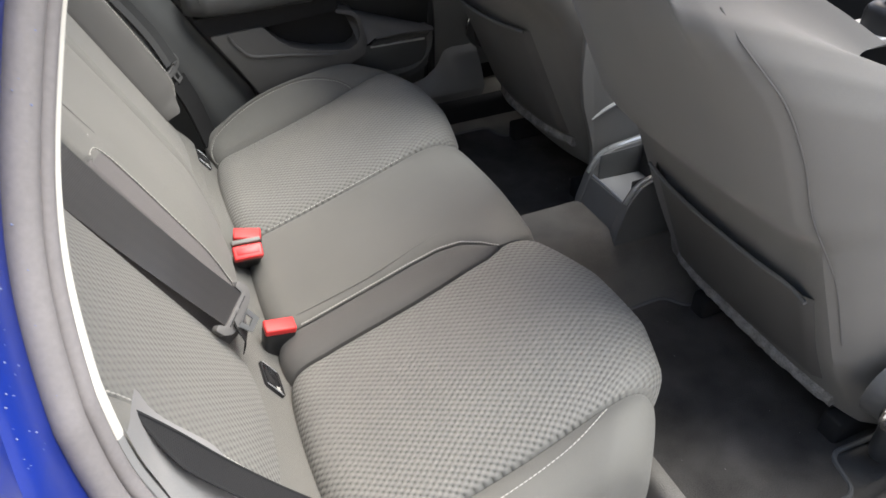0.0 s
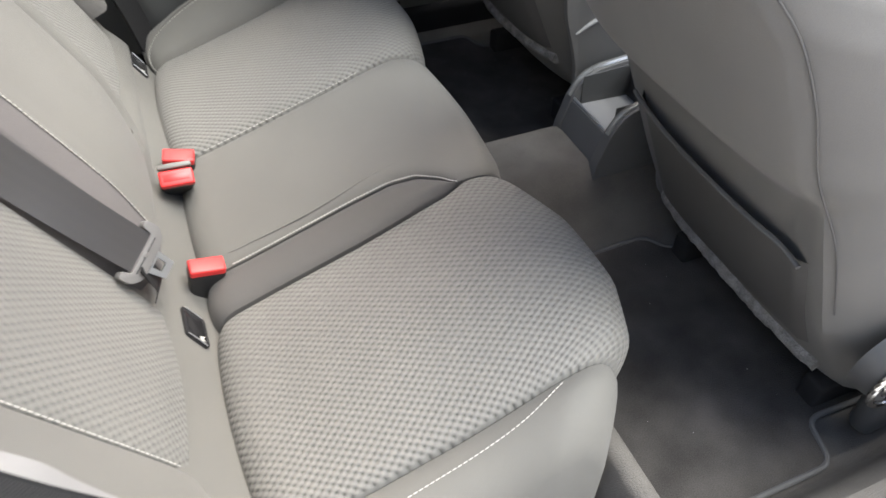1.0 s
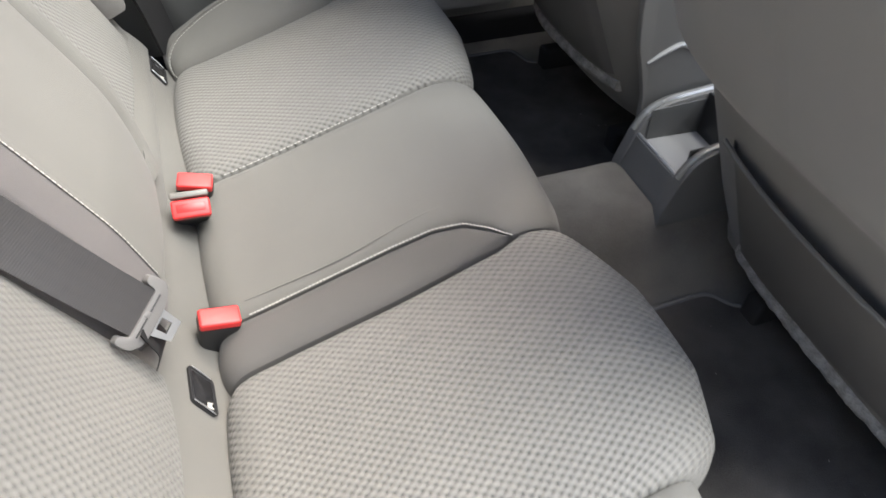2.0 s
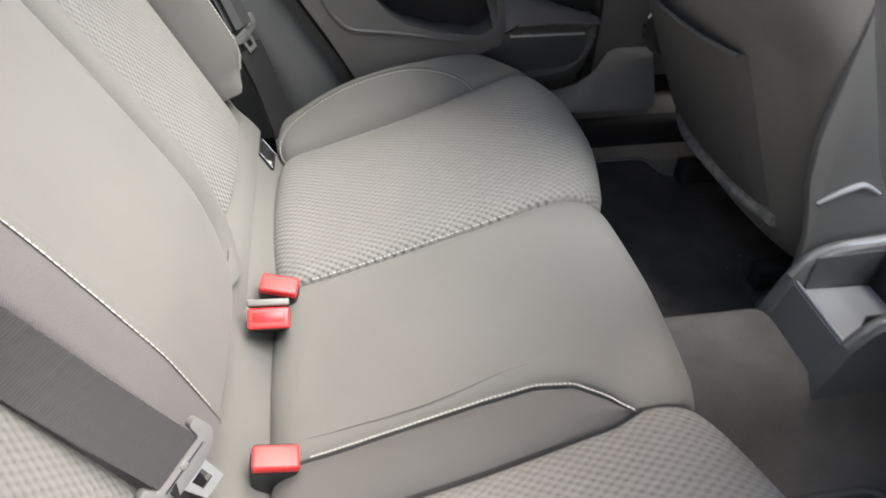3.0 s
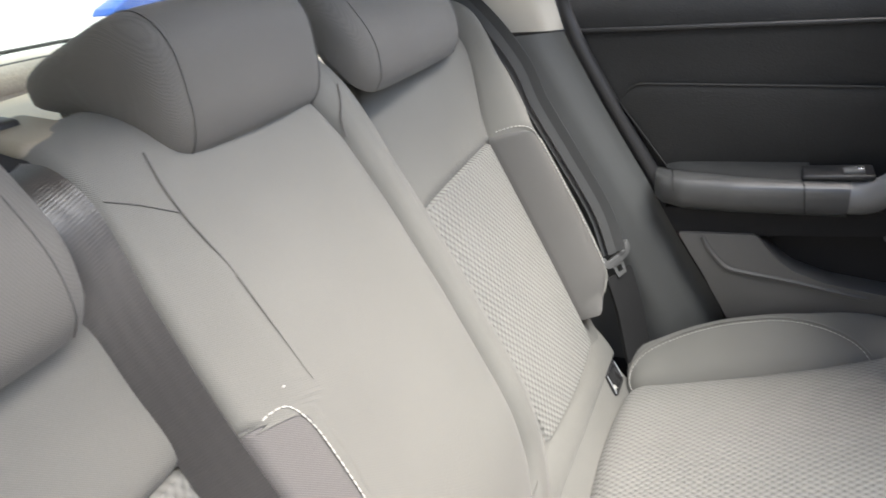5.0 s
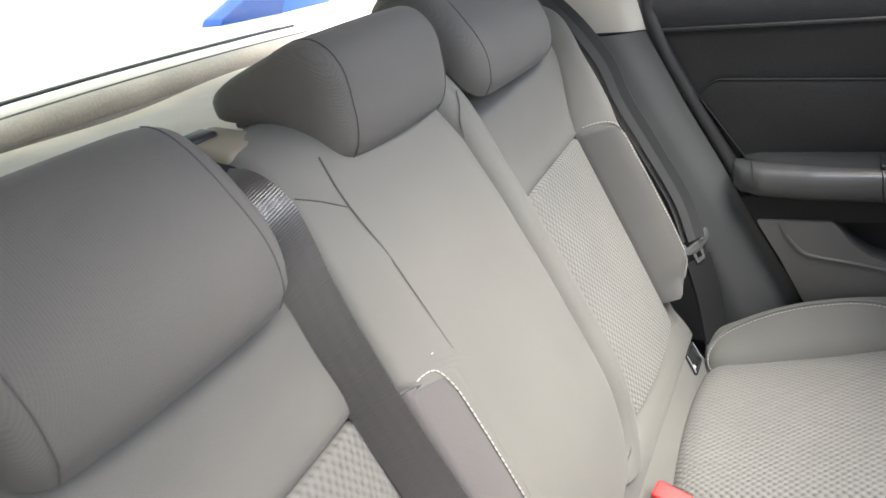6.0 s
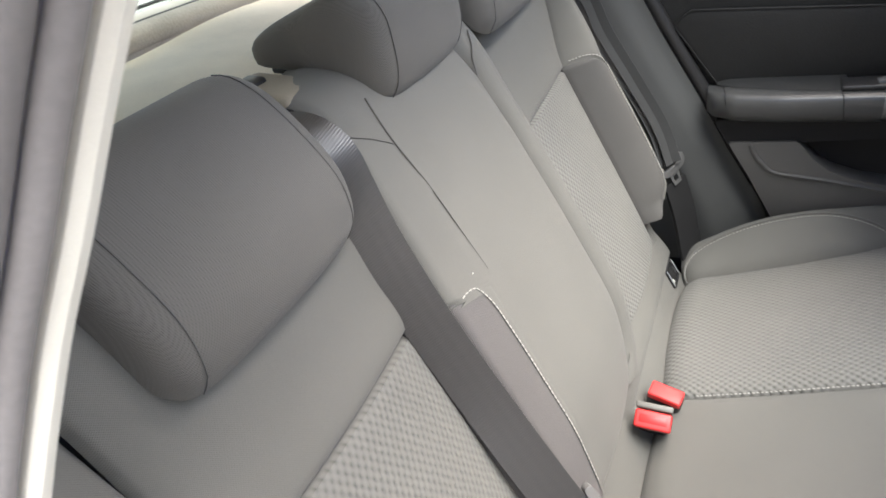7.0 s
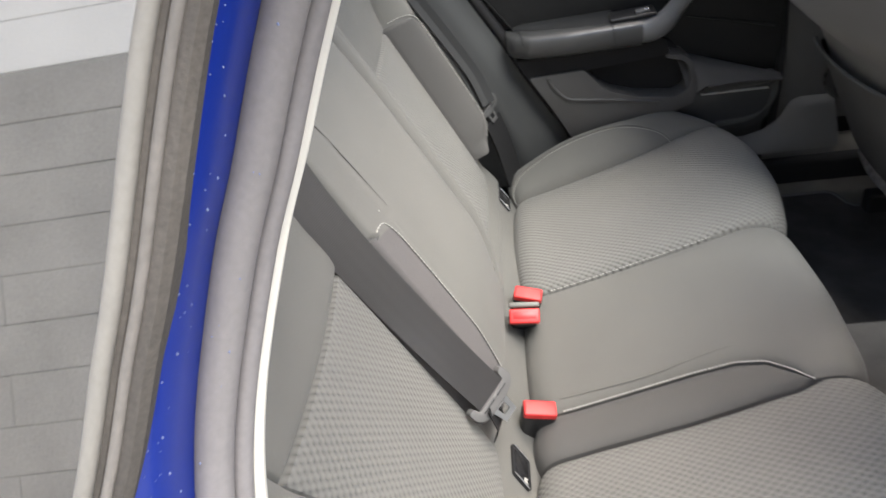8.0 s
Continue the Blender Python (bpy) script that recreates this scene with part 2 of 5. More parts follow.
def tube(points, radius, sides=8, closed=False):
    bm = bmesh.new()
    pts = [Vector(p) for p in points]
    rings = []
    n = len(pts)
    up = Vector((0.31, 0.22, 0.93))
    for i, p in enumerate(pts):
        d = (pts[(i + 1) % n] - pts[i - 1]) if closed else (pts[min(i + 1, n - 1)] - pts[max(i - 1, 0)])
        d.normalize()
        a = d.cross(up).normalized()
        b = d.cross(a)
        r = radius(i / (n - 1)) if callable(radius) else radius
        rings.append([bm.verts.new(p + r * (math.cos(2 * math.pi * k / sides) * a + math.sin(2 * math.pi * k / sides) * b)) for k in range(sides)])
    for i in range(n if closed else n - 1):
        r0, r1 = rings[i], rings[(i + 1) % n]
        for k in range(sides):
            bm.faces.new((r0[k], r0[(k + 1) % sides], r1[(k + 1) % sides], r1[k]))
    if not closed:
        bm.faces.new(rings[0][::-1])
        bm.faces.new(rings[-1])
    return bm


def stitches(points, step=0.0062, length=0.0054, radius=0.0008, lift=(0, 0, 0)):
    """A row of thread dashes along a curve."""
    pts = [Vector(p) + Vector(lift) for p in points]
    total = sum((b - a).length for a, b in zip(pts, pts[1:]))
    n = max(int(total / step), 2)
    even = spline(pts, n + 1)
    bm = bmesh.new()
    for a, b in zip(even, even[1:]):
        d = b - a
        if d.length < 1e-6:
            continue
        mid = (a + b) / 2
        d.normalize()
        s = d.cross(Vector((0.3, 0.2, 0.93))).normalized()
        u = d.cross(s)
        ends = []
        for e, w in ((-0.5, 0.4), (-0.25, 1.0), (0.25, 1.0), (0.5, 0.4)):
            ends.append([bm.verts.new(mid + d * (e * length) + radius * w * (x * s + y * u)) for x, y in ((1, 0), (0, 1), (-1, 0), (0, -1))])
        for r0, r1 in zip(ends, ends[1:]):
            for k in range(4):
                bm.faces.new((r0[k], r0[(k + 1) % 4], r1[(k + 1) % 4], r1[k]))
        bm.faces.new(ends[0][::-1])
        bm.faces.new(ends[-1])
    return bm


def rbox(size, m=Matrix(), r=0.004, seg=3):
    bm = bmesh.new()
    bmesh.ops.create_cube(bm, size=1)
    bmesh.ops.scale(bm, vec=size, verts=bm.verts[:])
    bmesh.ops.bevel(bm, geom=bm.edges[:], offset=min(r, min(size) * 0.49), segments=seg, affect="EDGES", profile=0.5)
    bmesh.ops.transform(bm, matrix=m, verts=bm.verts[:])
    return bm


def prism(outline, depth, m=Matrix(), r=0.004, seg=2):
    """A plate of the given outline (in its own x, y), from z = 0 to depth, edges rounded."""
    bm = bmesh.new()
    low = [bm.verts.new((x, y, 0)) for x, y in outline]
    face = bm.faces.new(low)
    got = bmesh.ops.extrude_face_region(bm, geom=[face])
    top = [g for g in got["geom"] if isinstance(g, bmesh.types.BMVert)]
    bmesh.ops.translate(bm, vec=(0, 0, depth), verts=top)
    bmesh.ops.recalc_face_normals(bm, faces=bm.faces[:])
    if r > 0:
        bmesh.ops.bevel(bm, geom=bm.edges[:], offset=r, segments=seg, affect="EDGES", profile=0.5, clamp_overlap=True)
    bmesh.ops.transform(bm, matrix=m, verts=bm.verts[:])
    return bm


def rounded(poly, r, n=4):
    """Round the corners of a polygon."""
    out = []
    m = len(poly)
    for i in range(m):
        p, a, b = Vector(poly[i]), Vector(poly[i - 1]), Vector(poly[(i + 1) % m])
        da, db = (a - p), (b - p)
        k = min(r, da.length * 0.45, db.length * 0.45)
        s, e = p + da.normalized() * k, p + db.normalized() * k
        for j in range(n + 1):
            t = j / n
            out.append(tuple(s * (1 - t) ** 2 + p * 2 * t * (1 - t) + e * t * t))
    return out


def ribbon(centre, across, width, thick=0.0013, sub=4):
    """Webbing along a curve: centre points and, at each, the direction across the band."""
    n = len(centre)
    run = 0.0
    verts, uvs, faces = [], [], []
    cols = sub + 1
    for i in range(n):
        c = Vector(centre[i])
        a = Vector(across[i]).normalized()
        d = (Vector(centre[min(i + 1, n - 1)]) - Vector(centre[max(i - 1, 0)])).normalized()
        nn = d.cross(a).normalized()
        if i:
            run += (c - Vector(centre[i - 1])).length
        for side in (0.5, -0.5):
            for k in range(cols):
                w = (k / sub - 0.5) * (width[i] if isinstance(width, list) else width)
                verts.append(tuple(c + a * w + nn * thick * side))
                uvs.append((run, w))
    step = 2 * cols
    for i in range(n - 1):
        o = i * step
        for k in range(sub):
            faces.append((o + k, o + k + 1, o + step + k + 1, o + step + k))
            q = o + cols
            faces.append((q + k + 1, q + k, q + step + k, q + step + k + 1))
        faces.append((o, o + step, o + step + cols, o + cols))
        faces.append((o + sub, o + cols + sub, o + step + cols + sub, o + step + sub))
    faces.append(tuple(range(cols)) + tuple(range(2 * cols - 1, cols - 1, -1)))
    e = (n - 1) * step
    faces.append(tuple(e + k for k in range(cols - 1, -1, -1)) + tuple(e + k for k in range(cols, 2 * cols)))
    me = bpy.data.meshes.new("webbing")
    me.from_pydata(verts, [], faces)
    lay = me.uv_layers.new(name="UVMap")
    for lp in me.loops:
        lay.data[lp.index].uv = uvs[lp.vertex_index]
    return me


class Pad:
    """An upholstered surface: a profile in the x-z plane swept across the car, with the cloth's height added along its normal."""

    def __init__(self, profile, n=90, shift=None, face=1):
        self.pts = spline([(x, 0, z) for x, z in profile], n)
        self.n = n
        self.shift = shift
        self.run = [0.0]
        for a, b in zip(self.pts, self.pts[1:]):
            self.run.append(self.run[-1] + (b - a).length)
        self.normals = []
        for i in range(n):
            d = (self.pts[min(i + 1, n - 1)] - self.pts[max(i - 1, 0)]).normalized()
            self.normals.append(Vector((-d.z, 0, d.x)) * face)

    def at(self, s, y, h=0.0):
        """The place at the length s along the profile."""
        s = min(max(s, 0), self.run[-1])
        i = 0
        while i < self.n - 2 and self.run[i + 1] < s:
            i += 1
        f = (s - self.run[i]) / (self.run[i + 1] - self.run[i])
        p = self.pts[i].lerp(self.pts[i + 1], f)
        q = p + self.normals[i].lerp(self.normals[i + 1], f).normalized() * h
        dx = self.shift(p.x, p.z, y) if self.shift else 0.0
        return Vector((q.x + dx, y, q.z))

    def length_at(self, value, axis=0):
        """The length along the profile where its x (axis 0) or z (axis 2) first passes the value."""
        for i in range(self.n - 1):
            a, b = self.pts[i][axis], self.pts[i + 1][axis]
            if (a - value) * (b - value) <= 0 and a != b:
                return self.run[i] + (value - a) / (b - a) * (self.run[i + 1] - self.run[i])
        return self.run[-1]

    def panel(self, s0, s1, y0, y1, height, nu=60, nv=30, tuck=0.012, roll=0.007, ends=(True, True), sides=(True, True), base=0.0, dive=0.025):
        """A cloth panel between the lengths s0 and s1 and the edges y0(s), y1(s), tucked in at its seams."""
        def f(i, j):
            e0 = s0(j / (nv - 1)) if callable(s0) else s0
            e1 = s1(j / (nv - 1)) if callable(s1) else s1
            s = e0 + (e1 - e0) * i / (nu - 1)
            a, b = y0(s), y1(s)
            # crowd the rows to the edges
            t = j / (nv - 1)
            t = 0.5 - 0.5 * math.cos(math.pi * t) if nv > 6 else t
            t = 0.35 * (j / (nv - 1)) + 0.65 * t
            y = a + (b - a) * t
            h = base + height(s, t, y)
            near = []
            if sides[0]:
                near.append(abs(y - a))
            if sides[1]:
                near.append(abs(b - y))
            if ends[0]:
                near.append(s - e0)
            if ends[1]:
                near.append(e1 - s)
            if near:
                h -= tuck * math.exp(-min(near) / roll)
            if (sides[0] and j == 0) or (sides[1] and j == nv - 1) or (ends[0] and i == 0) or (ends[1] and i == nu - 1):
                h -= dive
            return self.at(s, y, h), (s, y)
        return grid(nu, nv, f)

# ---- the yard round the car ----
def block_wall(name, length, m, courses, split, label):
    """A painted block wall: body, a dado of grey blocks and white blocks above, joints recessed."""
    ob = tagged(new(name), label, "wall", kind="structure")
    ob.matrix_world = m
    for lo, hi, material in ((0, split, M_GREYBLOCK), (split, courses, M_WHITEBLOCK)):
        if hi > lo:
            part("wall_body", rbox((length, 0.2, (hi - lo) * 0.225), pose(0, 0.106, (hi + lo) * 0.1125), 0.004, 1), material, ob)
    for lo, hi, material in ((0, split, M_GREYBLOCK), (split, courses, M_WHITEBLOCK)):
        if hi == lo:
            continue
        verts, faces = [], []
        for c in range(lo, hi):
            x = -length / 2 + (0.9 if c % 2 else 0.0)
            while x < length / 2 - 0.2:
                x0, x1 = x + 0.0006, min(x + 1.7994, length / 2)
                z0, z1 = c * 0.225 + 0.0006, c * 0.225 + 0.2244
                d = random.uniform(0.0, 0.002)
                k = len(verts)
                b = 0.0018
                for yy, e in ((0.006, 0.0), (-0.001 - d, b)):
                    verts += [(x0 + e, yy, z0 + e), (x1 - e, yy, z0 + e), (x1 - e, yy, z1 - e), (x0 + e, yy, z1 - e)]
                faces += [(k + 4, k + 5, k + 6, k + 7)] + [(k + i, k + (i + 1) % 4, k + 4 + (i + 1) % 4, k + 4 + i) for i in range(4)]
                x += 1.8
        me = bpy.data.meshes.new("blocks")
        me.from_pydata(verts, [], faces)
        o = part("blocks", me, material, ob, smooth=False)
        o["kind"] = "stuff"
    return ob


gp = bmesh.new()
bmesh.ops.create_grid(gp, x_segments=40, y_segments=40, size=60)
ground = tagged(part("ground", gp, M_GROUND), "grey concrete ground of the yard", "ground", kind="structure")
# upper white courses are added to mirror like the bright sky above the wall
block_wall("wall_south", 12.0, pose(0, -3.4, 0, 0, 0, 180), 14, 10, "grey block wall with white courses standing in for bright sky")
block_wall("wall_west", 14.0, pose(-5.5, 2.0, 0, 0, 0, 90), 16, 0, "white painted block wall behind the car")

# ---- rear bench: cushion ----
FRONT = [(-0.60, -0.12), (-0.54, -0.075), (-0.485, -0.03), (-0.45, 0.0), (-0.378, 0.02), (-0.275, 0.018), (-0.20, 0.0), (-0.16, -0.012), (-0.12, -0.004),
         (0.0, 0.0), (0.13, -0.002), (0.16, -0.006), (0.20, 0.006), (0.296, 0.02), (0.405, 0.02), (0.507, 0.002), (0.56, -0.04), (0.62, -0.10)]


def front_shift(x, z, y):
    return interp(FRONT, y) * smooth01(0.24, 0.45, x)


CUSH = Pad([(0.03, 0.46), (0.034, 0.515), (0.052, 0.540), (0.10, 0.555), (0.18, 0.579), (0.27, 0.606), (0.34, 0.627), (0.395, 0.639), (0.435, 0.634), (0.458, 0.610),
            (0.464, 0.575), (0.448, 0.52), (0.418, 0.46), (0.39, 0.41)], 110, front_shift)
S_REAR, S_END = 0.0, CUSH.run[-1]


def cs(x):
    return CUSH.length_at(x)


SEAM_A = [(0, -0.196), (cs(0.11), -0.186), (cs(0.23), -0.182), (cs(0.36), -0.172), (cs(0.40), -0.160), (S_END, -0.150)]
SEAM_B = [(0, -0.118), (cs(0.12), -0.113), (cs(0.25), -0.108), (cs(0.30), -0.109), (cs(0.335), -0.120), (cs(0.365), -0.145), (cs(0.384), -0.166), (S_END, -0.150)]
SEAM_D = [(0, 0.146), (cs(0.16), 0.147), (cs(0.32), 0.152), (cs(0.40), 0.158), (S_END, 0.165)]
SEAM_E = [(0, 0.455), (cs(0.12), 0.456), (cs(0.21), 0.458), (cs(0.29), 0.466), (cs(0.376), 0.486), (cs(0.42), 0.50), (S_END, 0.50)]
SEAM_N = [(0, -0.490), (cs(0.15), -0.490), (cs(0.23), -0.488), (cs(0.38), -0.481), (cs(0.42), -0.478), (S_END, -0.478)]


def dome(amount):
    return lambda s, t, y: amount * (1 - (2 * t - 1) ** 2)


bench = thing("rear_bench_seat", "grey cloth rear bench seat with knitted centre panels", "car seat")
core = bmesh.new()
for m, size in ((pose(0.22, 0.02, 0.42, 0, -12, 0), (0.36, 1.0, 0.16)),):
    core = rbox(size, m, 0.03)
part("seat_base", core, M_GREYPLASTIC, bench)


def edge(tab):
    return lambda s: interp(tab, s)


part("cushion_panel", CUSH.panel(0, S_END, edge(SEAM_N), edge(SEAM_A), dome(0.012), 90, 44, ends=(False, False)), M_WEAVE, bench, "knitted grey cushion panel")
part("cushion_panel", CUSH.panel(0, S_END, edge(SEAM_B), edge(SEAM_D), dome(0.006), 80, 30, ends=(False, False)), M_FABRIC, bench, "smooth grey middle cushion")
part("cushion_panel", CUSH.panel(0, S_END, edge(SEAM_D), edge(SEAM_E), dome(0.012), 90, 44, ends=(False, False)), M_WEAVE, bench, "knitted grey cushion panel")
part("cushion_bolster", CUSH.panel(0, cs(0.392), edge(SEAM_A), edge(SEAM_B), dome(0.004), 60, 16, tuck=0.008, ends=(False, False)), M_DARKSHADE, bench, "darker bolster cloth with shade in its colour and pale stitching")


def near_side(i, j):
    """The outer side of the near cushion, rolled over and down to the sill."""
    s = S_END * i / 79
    t = j / 23
    y0 = interp(SEAM_N, s)
    h = -0.012 * math.exp(-t * 0.5 / 0.02)
    if t < 0.4:
        k = t / 0.4
        y, drop = y0 - 0.075 * math.sin(k * math.pi / 2), 0.055 * (1 - math.cos(k * math.pi / 2)) - 0.004 * math.sin(k * math.pi)
    else:
        k = (t - 0.4) / 0.6
        y, drop = y0 - 0.075 - 0.012 * k, 0.055 + 0.16 * k
    p = CUSH.at(s, y, h)
    p.z = max(p.z - drop, 0.36)
    return p, (s, y - drop)


part("cushion_side", grid(80, 24, near_side), M_FABRIC, bench, "smooth grey side of the cushion")


def far_side(i, j):
    s = S_END * i / 79
    t = j / 23
    y0 = interp(SEAM_E, s)
    u = min(max((s - 0.02) / (cs(0.425) - 0.02), 0.0), 1.0)
    rise = 0.054 * math.sin(math.pi * u ** 0.92) ** 1.15
    y = y0 + 0.14 * t
    h = rise * math.sin(min(t / 0.55, 1.8) * math.pi / 2) - 0.013 * math.exp(-t * 0.14 / 0.005)
    drop = 0.13 * max(t - 0.42, 0.0) ** 2 / 0.3364
    p = CUSH.at(s, y, h)
    p.z -= drop
    return p, (s, y)


part("cushion_side", grid(80, 24, far_side), M_FABRIC, bench, "raised grey cushion bolster beside the door")


def on_far_side(s, t):
    return far_side(79 * s / S_END, 23 * t)[0]


# seams and stitching of the cushion
part("stitching", stitches([CUSH.at(s, interp(SEAM_B, s) - 0.0005, 0.0005) for s in np.linspace(cs(0.075), cs(0.384), 40)], 0.0046, 0.0043, 0.0012), M_STITCH, bench, "pale stitching")
part("stitching", stitches([CUSH.at(s, interp(SEAM_D, s) - 0.006, 0.002) for s in np.linspace(cs(0.08), cs(0.34), 30)], 0.0055, 0.004, 0.0007), M_STITCH, bench, "pale stitching")
NEAR_ST = [(cs(0.10), 0.030), (cs(0.17), 0.027), (cs(0.25), 0.024), (cs(0.31), 0.021), (cs(0.345), 0.015), (cs(0.375), 0.004)]
near_st = []
for a in spline([(s, w, 0) for s, w in NEAR_ST], 40):
    near_st.append(near_side(79 * a.x / S_END, 23 * 0.4 * (2 / math.pi) * math.asin(max(a.y, 0.0) / 0.075))[0] + Vector((0, -0.0003, 0.0012)))
part("stitching", stitches(near_st), M_STITCH, bench, "pale stitching")
FAR_ST = [(0.06, 0.06), (0.072, 0.22), (0.10, 0.36), (0.14, 0.41), (0.22, 0.43), (0.29, 0.42), (0.335, 0.35), (0.37, 0.20), (0.392, 0.02)]
part("piping", tube([on_far_side(s, t) + Vector((0, 0, 0.0015)) for s, t in [(a.x, a.y) for a in spline([(s, t, 0) for s, t in FAR_ST], 50)]], 0.0016, 6), M_FABRIC, bench)
part("stitching", stitches([on_far_side(a.x, a.y - 0.03) + Vector((0, 0, 0.0005)) for a in spline([(s, t, 0) for s, t in FAR_ST], 50)], 0.006, 0.0045, 0.0006), M_STITCH, bench, "pale stitching")
CREASE = [(cs(0.074), -0.093), (cs(0.19), -0.094), (cs(0.29), -0.082), (cs(0.35), -0.090), (cs(0.397), -0.122)]
part("seam", tube([CUSH.at(s, y, 0.0016) for s, y in [(a.x, a.y) for a in spline([(s, y, 0) for s, y in CREASE], 40)]], 0.0009, 6), M_FABRIC, bench)
part("seam", tube([CUSH.at(s, 0.128 + 0.01 * (s - 0.1), 0.0003) for s in np.linspace(cs(0.09), cs(0.37), 40)], 0.0007, 6), M_FABRIC, bench)

# ---- rear bench: backrest ----
BACK = Pad([(0.02, 0.585), (0.005, 0.63), (-0.017, 0.68), (-0.06, 0.773), (-0.123, 0.91), (-0.169, 1.01), (-0.197, 1.068), (-0.222, 1.092), (-0.262, 1.096), (-0.31, 1.07), (-0.34, 1.0)], 110, None, -1)


def bz(z):
    return BACK.length_at(z, 2)


S_TOP = BACK.run[-1]
part("backrest_core", rbox((0.09, 1.06, 0.47), pose(-0.205, 0.01, 0.82, 0, -24.7, 0), 0.03), M_PLASTIC, bench)
MID_R = [(0, 0.06), (bz(0.615), 0.075), (bz(0.64), 0.100), (bz(0.67), 0.113), (bz(0.76), 0.118), (bz(0.866), 0.115), (bz(0.963), 0.106), (bz(1.03), 0.094), (bz(1.077), 0.072), (S_TOP, 0.07)]
TUBE_R = [(0, 0.205), (bz(0.64), 0.212), (bz(0.74), 0.208), (bz(0.92), 0.206), (bz(0.985), 0.198), (bz(1.04), 0.200), (S_TOP, 0.20)]
FAR_IN = [(0, 0.446), (bz(0.64), 0.450), (bz(0.76), 0.452), (bz(0.93), 0.449), (bz(0.99), 0.472), (bz(1.046), 0.488), (S_TOP, 0.49)]
FAR_CREST = [(0, 0.448), (bz(0.655), 0.452), (bz(0.68), 0.480), (bz(0.71), 0.492), (bz(0.78), 0.497), (bz(0.86), 0.490), (bz(0.925), 0.482), (bz(1.0), 0.505), (S_TOP, 0.515)]
FAR_OUT = [(0, 0.452), (bz(0.655), 0.458), (bz(0.68), 0.505), (bz(0.71), 0.528), (bz(0.80), 0.535), (bz(0.925), 0.527), (bz(1.0), 0.540), (S_TOP, 0.545)]
NST = [(0, -0.119), (bz(0.71), -0.120), (bz(0.83), -0.121), (bz(0.866), -0.123), (S_TOP, -0.123)]
NWI = [(0, -0.196), (S_TOP, -0.196)]
NWO = [(0, -0.418), (bz(0.6), -0.419), (bz(0.836), -0.433), (bz(0.90), -0.455), (S_TOP, -0.50)]
NBO = [(0, -0.536), (S_TOP, -0.545)]
DEEP = -0.032

ONE = (False, False)


def sink(s):
    """The backrest falls back towards its lower edge."""
    return 0.020 * (1 - smooth01(bz(0.60), bz(0.74), s))


def near_wall(s, y):
    """The protruding middle part drops in a steep wall to the near seat's recessed panel."""
    drop = smooth01(0.166, 0.197, -y) * (1 - 0.5 * smooth01(bz(1.03), bz(1.085), s))
    return 0.0140 - 0.09 * max(-0.112 - y, 0.0) + (DEEP - 0.012) * drop - 0.8 * sink(s)


def mid_edge(s):
    """The near edge: along the insert's stitching, then out over the wall above it."""
    return interp(NST, s) - 0.080 * smooth01(bz(0.884), bz(0.914), s)


def mid_height(s, t, y):
    """Flat middle with a soft bolster towards the near seat."""
    if y < -0.112:
        return near_wall(s, y)
    e = (y + 0.123) / (interp(MID_R, s) + 0.123)
    return 0.008 - sink(s) - 0.2 * sink(s) * smooth01(0.5, 1.0, e) + 0.010 * (1 - abs(2 * e - 1) ** (3 if e < 0.5 else 7)) + 0.002 * math.exp(-((y + 0.112) / 0.016) ** 2)


TUBE_H = [(0.0, -0.030), (0.10, -0.018), (0.16, -0.004), (0.22, 0.006), (0.30, 0.012), (0.42, 0.0135), (0.56, 0.008), (0.72, -0.006), (0.87, -0.020), (1.0, -0.031)]


def tube_height(s, t, y):
    return interp(TUBE_H, t) - 1.1 * sink(s)


def far_wall(s, t, y):
    """The far bolster's inner wall, from the recessed panel out to its crest."""
    low = DEEP + 0.002 + 0.012 * smooth01(bz(0.94), bz(1.03), s)
    top = 0.021 - 0.010 * smooth01(bz(0.94), bz(1.04), s) - 0.020 * (1 - smooth01(bz(0.655), bz(0.71), s))
    return low + (top - low) * math.sin(min(t * 1.06, 1.0) * math.pi / 2) ** 0.9


def far_gusset(s, t, y):
    top = far_wall(s, 1.0, y)
    return top - 0.055 * t ** 1.7


def knit_top(t):
    return bz(0.921 + 0.013 * math.sin(t * math.pi * 0.62))


part("back_panel", BACK.panel(bz(0.622), S_TOP, mid_edge, edge(MID_R), mid_height, 150, 64, tuck=0.012, roll=0.0028, ends=(True, False), sides=(False, True), dive=0.012), M_FABRIC, bench, "smooth grey middle backrest")
part("back_bolster", BACK.panel(bz(0.60), S_TOP, lambda s: interp(MID_R, s) - 0.014, edge(TUBE_R), tube_height, 90, 36, tuck=0.004, roll=0.003, ends=(True, False), sides=(True, True), dive=0.006), M_FABRIC, bench, "rounded grey bolster beside the middle backrest")
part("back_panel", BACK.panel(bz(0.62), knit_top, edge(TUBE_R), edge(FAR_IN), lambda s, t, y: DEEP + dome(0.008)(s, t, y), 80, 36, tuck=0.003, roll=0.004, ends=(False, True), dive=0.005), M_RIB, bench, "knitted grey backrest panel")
part("back_panel", BACK.panel(lambda t: knit_top(t) - 0.001, S_TOP, edge(TUBE_R), edge(FAR_IN), lambda s, t, y: DEEP + 0.004 + dome(0.007)(s, t, y) + 0.014 * smooth01(bz(0.95), bz(1.05), s) * smooth01(0.0, 0.35, t), 60, 36, tuck=0.006, roll=0.010, ends=(True, False), dive=0.005), M_FABRIC, bench, "smooth grey upper backrest")
